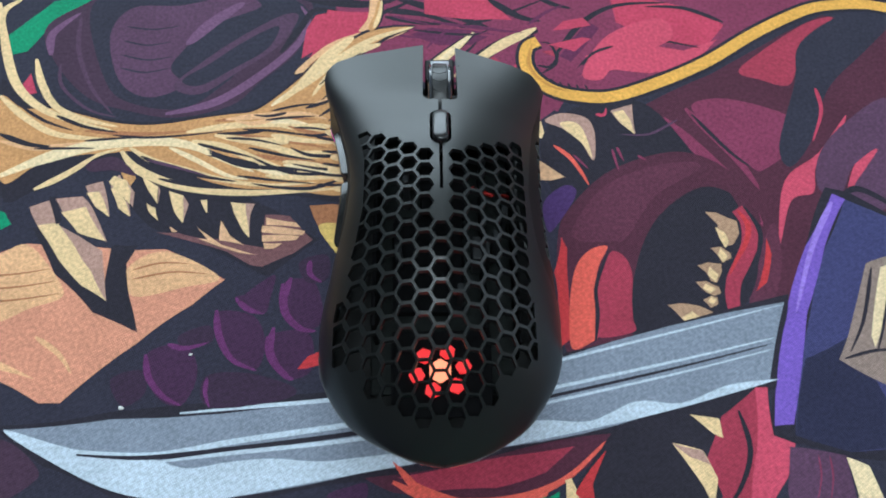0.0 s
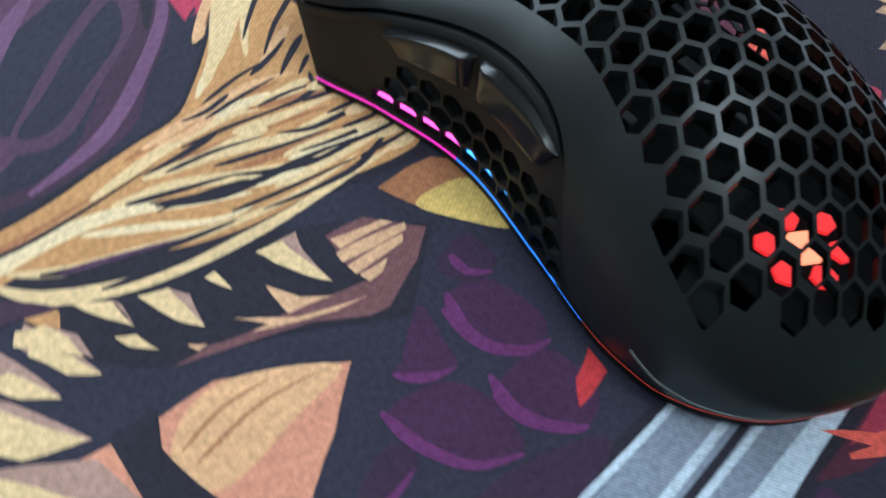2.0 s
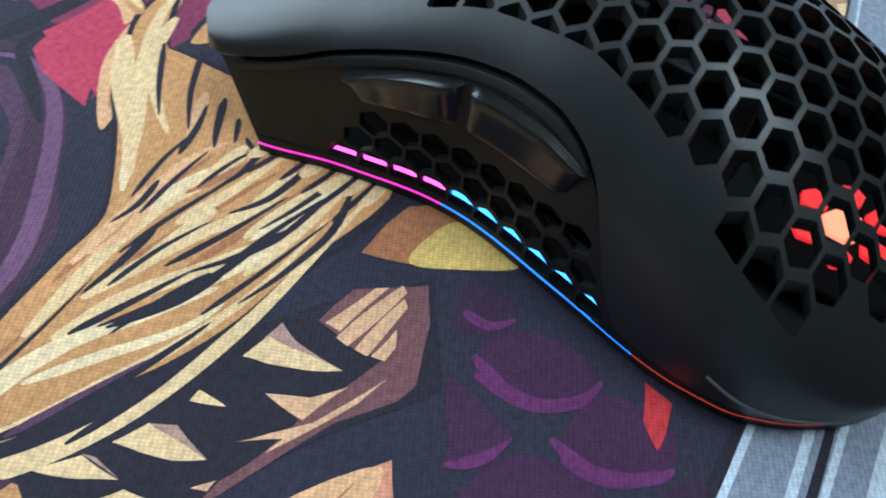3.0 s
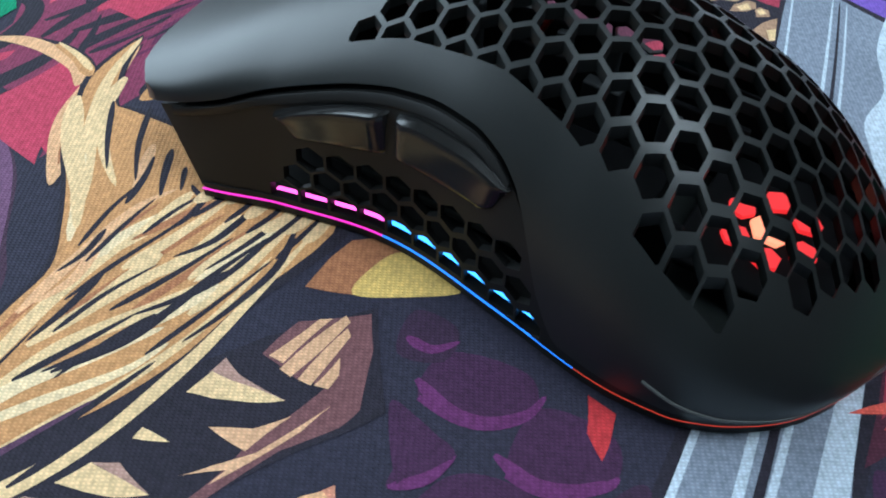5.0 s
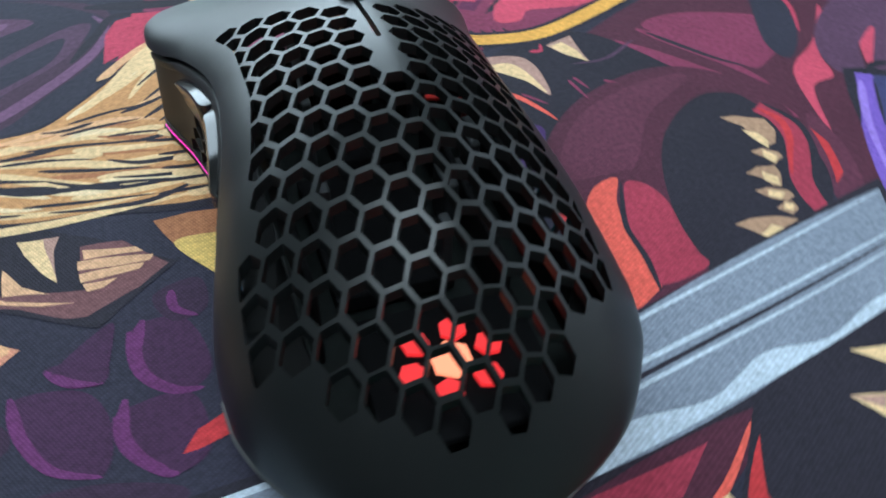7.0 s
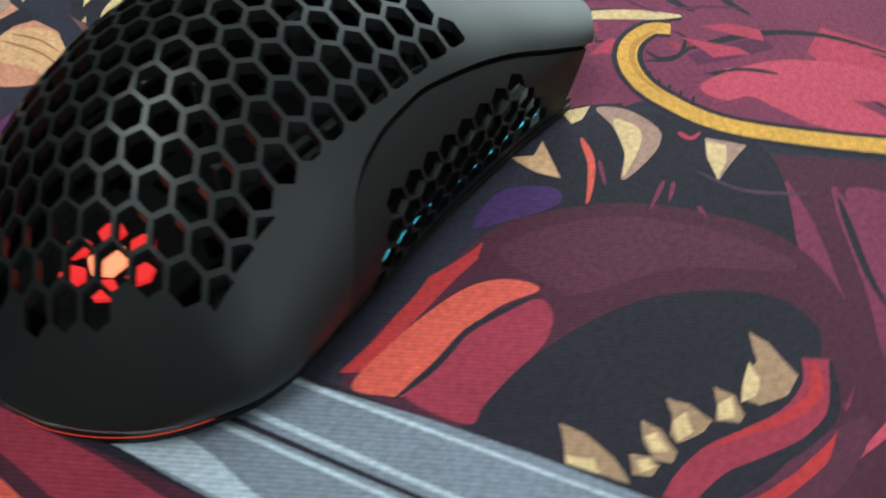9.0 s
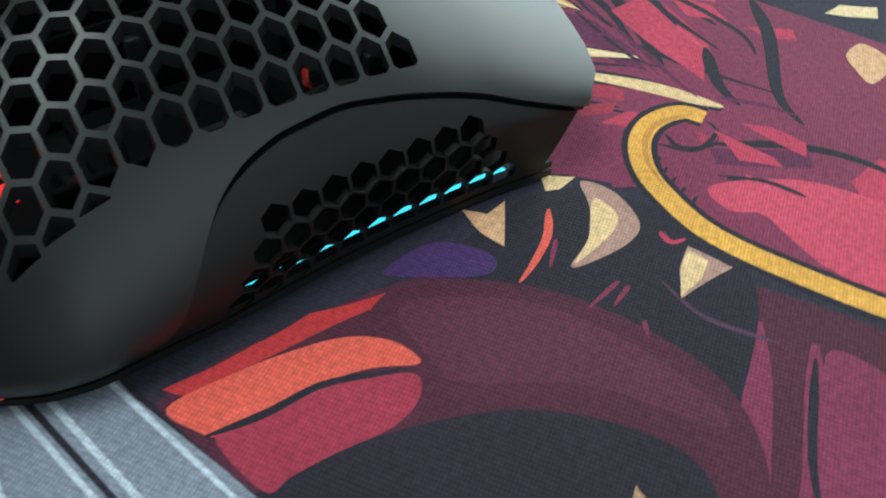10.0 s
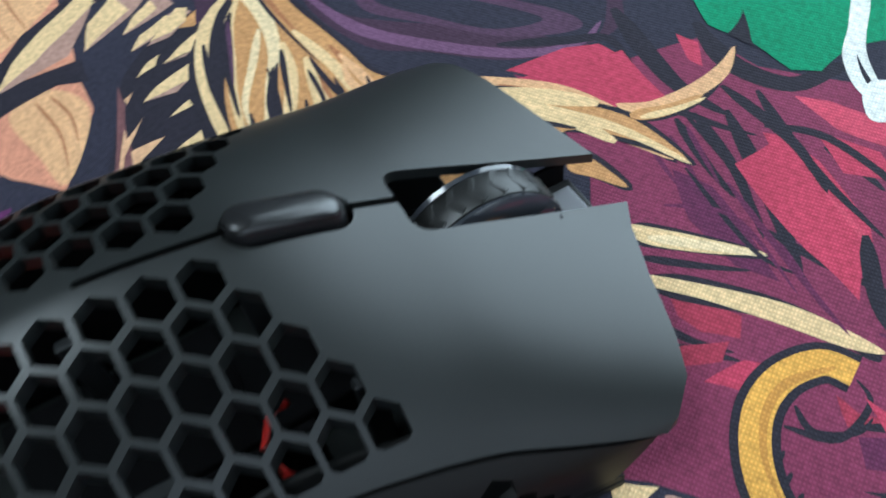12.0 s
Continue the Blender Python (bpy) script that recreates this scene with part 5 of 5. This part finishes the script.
part("panel_rim", to_metres(build_ridge(-1)), PANEL, mouse, smooth=30)


def side_x(y, z, side=-1):
    s = section(y, 60)
    top = max(range(len(s)), key=lambda i: s[i][1])
    half = s[:top + 1] if side < 0 else s[:top - 1:-1]
    return float(np.interp(z, [p[1] for p in half], [p[0] for p in half]))


# the upper and lower edges of the thumb keys
THUMB_HIGH = [(33, 21.0), (26, 24.6), (19.6, 27.0), (12.2, 28.6), (6.2, 29.4), (0, 29.3), (-5.6, 28.0), (-9.5, 26.0)]
THUMB_LOW = [(30, 17.0), (18.4, 19.0), (11.6, 20.3), (2.4, 20.4), (-4.0, 20.6), (-7, 22.0), (-9.5, 24)]


def build_thumb(low, high):
    """A thumb key; low and high: where its lower and upper edges begin and end."""
    outer, inner = [], []
    for i in range(25):
        s = i / 24
        tip = min(1, 10 * s, 10 * (1 - s)) ** 0.5
        row, back = [], []
        for j in range(13):
            u = j / 12
            y = (low[0] + (low[1] - low[0]) * s) * (1 - u) + (high[0] + (high[1] - high[0]) * s) * u
            za, zb = curve(y, THUMB_LOW), curve(y, THUMB_HIGH)
            z = za + (zb - za) * u
            ends = min(1, 8 * u, 9 * (1 - u)) ** 0.5
            out = -1.4 + tip * ends * (1.5 + 1.5 * u ** 2)
            row.append((side_x(y, z) - out, y, z))
            back.append((side_x(y, z) + 4, y, z))
        outer.append(row)
        inner.append(back)
    bm = closed_sheet(outer, inner)
    bmesh.ops.recalc_face_normals(bm, faces=bm.faces)
    return bm


part("thumb_button", to_metres(build_thumb((28.8, 12.5), (32.2, 12.5))), GLOSS, mouse, "glossy black forward thumb button", smooth=40)
part("thumb_button", to_metres(build_thumb((11.8, -7.0), (11.8, -9.4))), GLOSS, mouse, "glossy black rear thumb button", smooth=40)


def ring(z0, z1, out, y_from=60.0):
    """A band round the body's foot."""
    bm = bmesh.new()
    rows = []
    for z, d in ((z0, out), (z1, out)):
        pts = []
        for y in [v for v in STATIONS if v < 46]:
            s = section(y)
            pts.append((s[0][0] - d, y))
        back = []
        for y in [v for v in STATIONS if v < 46]:
            s = section(y)
            back.append((s[-1][0] + d, y))
        rows.append([bm.verts.new((x, y - (d if y < -58 else 0), z)) for x, y in pts + back[::-1]])
    n = len(rows[0])
    for i in range(n):
        bm.faces.new((rows[0][i], rows[0][(i + 1) % n], rows[1][(i + 1) % n], rows[1][i]))
    bm.faces.new(rows[0][::-1])
    bm.faces.new(rows[1])
    return bm


part("base_plate", to_metres(ring(0.3, 1.6, -0.6)), PANEL, mouse)
part("base_tray", to_metres(ring(2.2, 3.4, -0.7)), PANEL, mouse)


LIP = [(-63, 5.6), (-55, 5.9), (-46, 6.6), (-40, 8.2), (-34, 10.4), (-28, 13)]


def rim_lip(side):
    """The thin raised edge where the shell meets the tray at the back."""
    bm, rows = bmesh.new(), []
    for y in [v for v in STATIONS if v < (-34 if side < 0 else -50)]:
        up = min(curve(y, LIP), curve(y, CREST) - 0.5)
        x = side_x(y, up, side)
        rows.append([bm.verts.new((x + side * o, y - (0.3 if y < -61 else 0), up + z)) for o, z in ((-0.6, -0.3), (0.2, -0.35), (0.34, -0.1), (0.2, 0.15), (-0.6, 0.25))])
    for a, b in zip(rows, rows[1:]):
        for j in range(5):
            bm.faces.new((a[j], a[(j + 1) % 5], b[(j + 1) % 5], b[j]))
    bmesh.ops.recalc_face_normals(bm, faces=bm.faces)
    return bm


for _s in (-1, 1):
    part("rim_lip", to_metres(rim_lip(_s)), EDGE, mouse, "thin glossy edge of the shell, its glint put into a paler colour")


def light_line(side, y0, y1):
    bm = bmesh.new()
    ys = [y0 + (y1 - y0) * i / 40 for i in range(41)]
    rows = []
    for y in ys:
        x = section(y)[0 if side < 0 else -1][0]
        rows.append([bm.verts.new((x + side * o, y, z)) for o, z in ((-1.6, 1.76), (-0.62, 1.76), (-0.62, 1.88), (-1.6, 1.88))])
    for a, b in zip(rows, rows[1:]):
        for j in range(4):
            bm.faces.new((a[j], a[(j + 1) % 4], b[(j + 1) % 4], b[j]))
    bm.faces.new(rows[0])
    bm.faces.new(rows[-1][::-1])
    bmesh.ops.recalc_face_normals(bm, faces=bm.faces)
    return bm


for _s, _a, _b, _c in ((-1, 45.5, 14, "magenta"), (-1, 14, -24, "blue"), (-1, -24, -62.8, "red"), (1, -46, -62.8, "red")):
    part("edge_light", to_metres(light_line(_s, _a, _b)), LEDS[_c], mouse, _c + " glowing edge strip")


def inner_bar(side, y0, y1):
    bm = bmesh.new()
    rows = []
    for i in range(25):
        y = y0 + (y1 - y0) * i / 24
        x = section(y)[0 if side < 0 else -1][0] - side * 2.45
        rows.append([bm.verts.new((x + side * o, y, z)) for o, z in ((-0.8, 3.0), (0, 3.0), (0, 3.5), (-0.8, 3.5))])
    for a, b in zip(rows, rows[1:]):
        for j in range(4):
            bm.faces.new((a[j], a[(j + 1) % 4], b[(j + 1) % 4], b[j]))
    bm.faces.new(rows[0])
    bm.faces.new(rows[-1][::-1])
    bmesh.ops.recalc_face_normals(bm, faces=bm.faces)
    return bm


for _s, _a, _b, _c in ((-1, 34, 14, "magenta"), (-1, 14, -16, "blue"), (1, 37, -13, "cyan")):
    part("light_bar", to_metres(inner_bar(_s, _a, _b)), BARS[_c], mouse, _c + " inner light bar")
for _s in (-1, 1):
    # a dark cover, added to block the bars' light from above
    _bm = bmesh.new()
    _r = []
    for _y in [36 - 2.2 * i for i in range(26)]:
        _x = section(_y)[0 if _s < 0 else -1][0]
        _r.append([_bm.verts.new((_x - _s * o, _y, z)) for o, z in ((2.4, 5.6), (8.0, 5.6), (8.0, 5.2), (2.4, 5.2))])
    for _p, _q in zip(_r, _r[1:]):
        for _j in range(4):
            _bm.faces.new((_p[_j], _p[(_j + 1) % 4], _q[(_j + 1) % 4], _q[_j]))
    bmesh.ops.recalc_face_normals(_bm, faces=_bm.faces)
    part("light_blocker", to_metres(_bm), PANEL, mouse)


# wheel, middle button and what lies inside
def lathe(profile, n=64):
    """A turned body round x; profile: points (x, radius), closed at both ends."""
    bm = bmesh.new()
    rows = [[bm.verts.new((x, r * math.cos(2 * math.pi * i / n), r * math.sin(2 * math.pi * i / n))) for i in range(n)] for x, r in profile]
    for a, b in zip(rows, rows[1:]):
        for i in range(n):
            bm.faces.new((a[i], a[(i + 1) % n], b[(i + 1) % n], b[i]))
    bm.faces.new(rows[0][::-1])
    bm.faces.new(rows[-1])
    bmesh.ops.recalc_face_normals(bm, faces=bm.faces)
    return bm


wheel = new("scroll_wheel")
wheel.parent = mouse
wheel.matrix_local = pose(0.0001, 0.0430, 0.0192)
tagged(wheel, "black rubber scroll wheel with clear grey rims")


def chevrons():
    bm = lathe([(-2.3, 10.9), (-2.2, 11.3), (-1.2, 11.6), (1.2, 11.6), (2.2, 11.3), (2.3, 10.9)], 72)
    return bm


tyre = part("tyre", to_metres(chevrons()), RUBBER, wheel, smooth=40)
_blocks = [mesh_of("tread_block", box(bmesh.new(), -0.0011, 0.0011, -0.00045, 0.00045, -0.00025, 0.00025, 0.0001), RUBBER) for _s in (-1, 1)]
for _k in range(24):
    for _i, _s in enumerate((-1, 1)):
        _t = new("tread_block", _blocks[_i])
        _t.parent = tyre
        _t.matrix_local = Matrix.Rotation(2 * math.pi * _k / 24, 4, "X") @ Matrix.Translation((_s * 0.00095, 0, 0.01142)) @ Matrix.Rotation(_s * radians(28), 4, "Z")
for _s in (-1, 1):
    part("rim", to_metres(lathe([(_s * 2.35, 7.5), (_s * 2.4, 11.2), (_s * 3.0, 11.4), (_s * 3.5, 10.6), (_s * 3.55, 8.0)], 72)), RIM, wheel, "clear grey rim", smooth=40)
part("axle", to_metres(lathe([(-5.5, 2.2), (5.5, 2.2)], 24)), PANEL, wheel, smooth=40)


def build_button():
    bm = bmesh.new()
    out = rounded(-2.2, 2.2, 14.2, 27.0, 2.1, 8)
    rows = []
    for shrink, up in ((1.0, -6), (1.0, 0.9), (0.93, 1.45), (0.8, 1.75), (0.4, 1.9)):
        row = []
        for x, y in out:
            xx, yy = x * shrink, 20.75 + (y - 20.75) * (1 - (1 - shrink) * 0.6)
            row.append(bm.verts.new((xx, yy, top_z(0, yy) + up - 0.02 * (yy - 20.75) ** 2 * 0.3)))
        rows.append(row)
    n = len(out)
    for a, b in zip(rows, rows[1:]):
        for i in range(n):
            bm.faces.new((a[i], a[(i + 1) % n], b[(i + 1) % n], b[i]))
    bm.faces.new(rows[0][::-1])
    bm.faces.new(rows[-1])
    return bm


part("middle_button", to_metres(build_button()), SATIN, mouse, "glossy black oval button behind the wheel", smooth=45)


def slab_part(name, x0, x1, y0, y1, z0, z1, mat, label="", bevel=0.4):
    return part(name, to_metres(box(bmesh.new(), x0, x1, y0, y1, z0, z1, bevel)), mat, mouse, label)


slab_part("circuit_board", -20, 20, -44, 46, 6.0, 7.6, BOARD, "dark circuit board seen through the holes")
slab_part("battery", -14, 6, -22, 8, 8.6, 12, INNER, "dark inner block")
slab_part("switch", -20, -8, 34, 46, 8.6, 16, GREY)
slab_part("switch", 8, 20, 34, 46, 8.6, 16, GREY)
slab_part("sensor_cap", -6, 7, 8, 24, 8.6, 14, INNER)
slab_part("inner_screen", 11, 12.2, -30, 14, 8.6, 20, INNER)
# tall dark plate added to block the sight of the mat through the holes
slab_part("inner_screen", -19, -17.8, -30, 36, 7.6, 24, INNER)
slab_part("connector", 8.5, 13.5, -9, -2, 8.6, 19, GREY, "small grey connector")
for _x in (-6.0, 5.4):
    slab_part("wheel_well_wall", _x, _x + 0.7, 30, 52, 6, 25.5, INNER, bevel=0.1)
slab_part("wheel_well_wall", -5.3, 5.4, 29.6, 30.3, 6, 27, INNER, bevel=0.1)
slab_part("wheel_well_floor", -5.3, 5.4, 30.3, 57, 6, 7, INNER, bevel=0.1)
for _x in (-6.0, 5.4):
    slab_part("wheel_well_cheek", _x, _x + 0.7, 52, 60, 6, 20.5, INNER, bevel=0.1)
# another added dark plate; it keeps the right side from showing the mat
slab_part("inner_screen", 20.2, 21.0, -34, 44, 5, 20, INNER)
slab_part("front_block", -4.4, 4.6, 52, 60, 6, 18.2, PANEL, "black block in front of the wheel")
slab_part("tin_plate", -2.6, 3.0, 55.6, 58.8, 18.4, 18.9, METAL, "shiny tin plate in front of the wheel", 0.1)


for _x, _y, _h in ((12, 21, 24), (-10, 14, 25), (15, -4, 24), (5, -19, 22), (-12, -8, 24), (18, 6, 20), (-5, 30, 22)):
    slab_part("post", _x - 0.9, _x + 0.9, _y - 1.6, _y + 1.6, 7.6, _h, GREY)


def hexagon_plate(cx, cy, z0, z1, r, turn=0):
    return to_metres(prism(bmesh.new(), hexagon(cx, cy, r, turn), z0, z1))


slab_part("logo_bed", -14, 13, -52, -28, 12.0, 13.6, INNER)
logo = part("logo_light", hexagon_plate(-0.9, -39.5, 13.6, 14.4, 3.3, 30), LOGO_HOT, mouse, "bright core of the red light under the honeycomb")
for _k in range(6):
    _a = radians(60 * _k + 12)
    part("petal", hexagon_plate(-0.9 + 6.4 * math.cos(_a), -39.5 + 5.6 * math.sin(_a), 13.6, 14.4, 2.2, 20 * _k), LOGO, logo, "red glowing petal of the light")


def wire(points, radius):
    bm = bmesh.new()
    rows = []
    pts = [Vector(p) for p in points]
    for i, p in enumerate(pts):
        d = (pts[min(i + 1, len(pts) - 1)] - pts[max(0, i - 1)]).normalized()
        u = d.orthogonal().normalized()
        v = d.cross(u)
        rows.append([bm.verts.new(p + radius * (math.cos(a) * u + math.sin(a) * v)) for a in (2 * math.pi * k / 8 for k in range(8))])
    for a, b in zip(rows, rows[1:]):
        for i in range(8):
            bm.faces.new((a[i], a[(i + 1) % 8], b[(i + 1) % 8], b[i]))
    bmesh.ops.recalc_face_normals(bm, faces=bm.faces)
    return bm


part("wire", to_metres(wire([(9, 12, 22), (11, 9.5, 24), (14, 8, 24.5), (17, 8.5, 23), (19, 11, 18), (20, 14, 9)], 0.55)), WIRE, mouse, "red wire", smooth=60)


# lint on the mat
def lint(x, y, size, turn):
    bm = bmesh.new()
    bmesh.ops.create_icosphere(bm, subdivisions=2, radius=size)
    for v in bm.verts:
        v.co *= 0.8 + 0.4 * noise.noise(v.co * 4000 + Vector((x * 900, y * 900, 0)))
        v.co.z *= 0.5
        v.co.x *= 1.7
    ob = new("lint_speck", mesh_of("lint_speck", bm, LINT, 60))
    ob.matrix_world = pose(x, y, 0.0002 + size * 0.25, 0, 0, turn)
    return tagged(ob, "tiny pale lint speck lying on the printed mat", "lint", "lint on the mat")


LINT = material("lint", (0.55, 0.54, 0.52), 0.9)
lint(-0.0751, -0.0274, 0.0004, 20)
lint(-0.0932, -0.0423, 0.0006, -10)
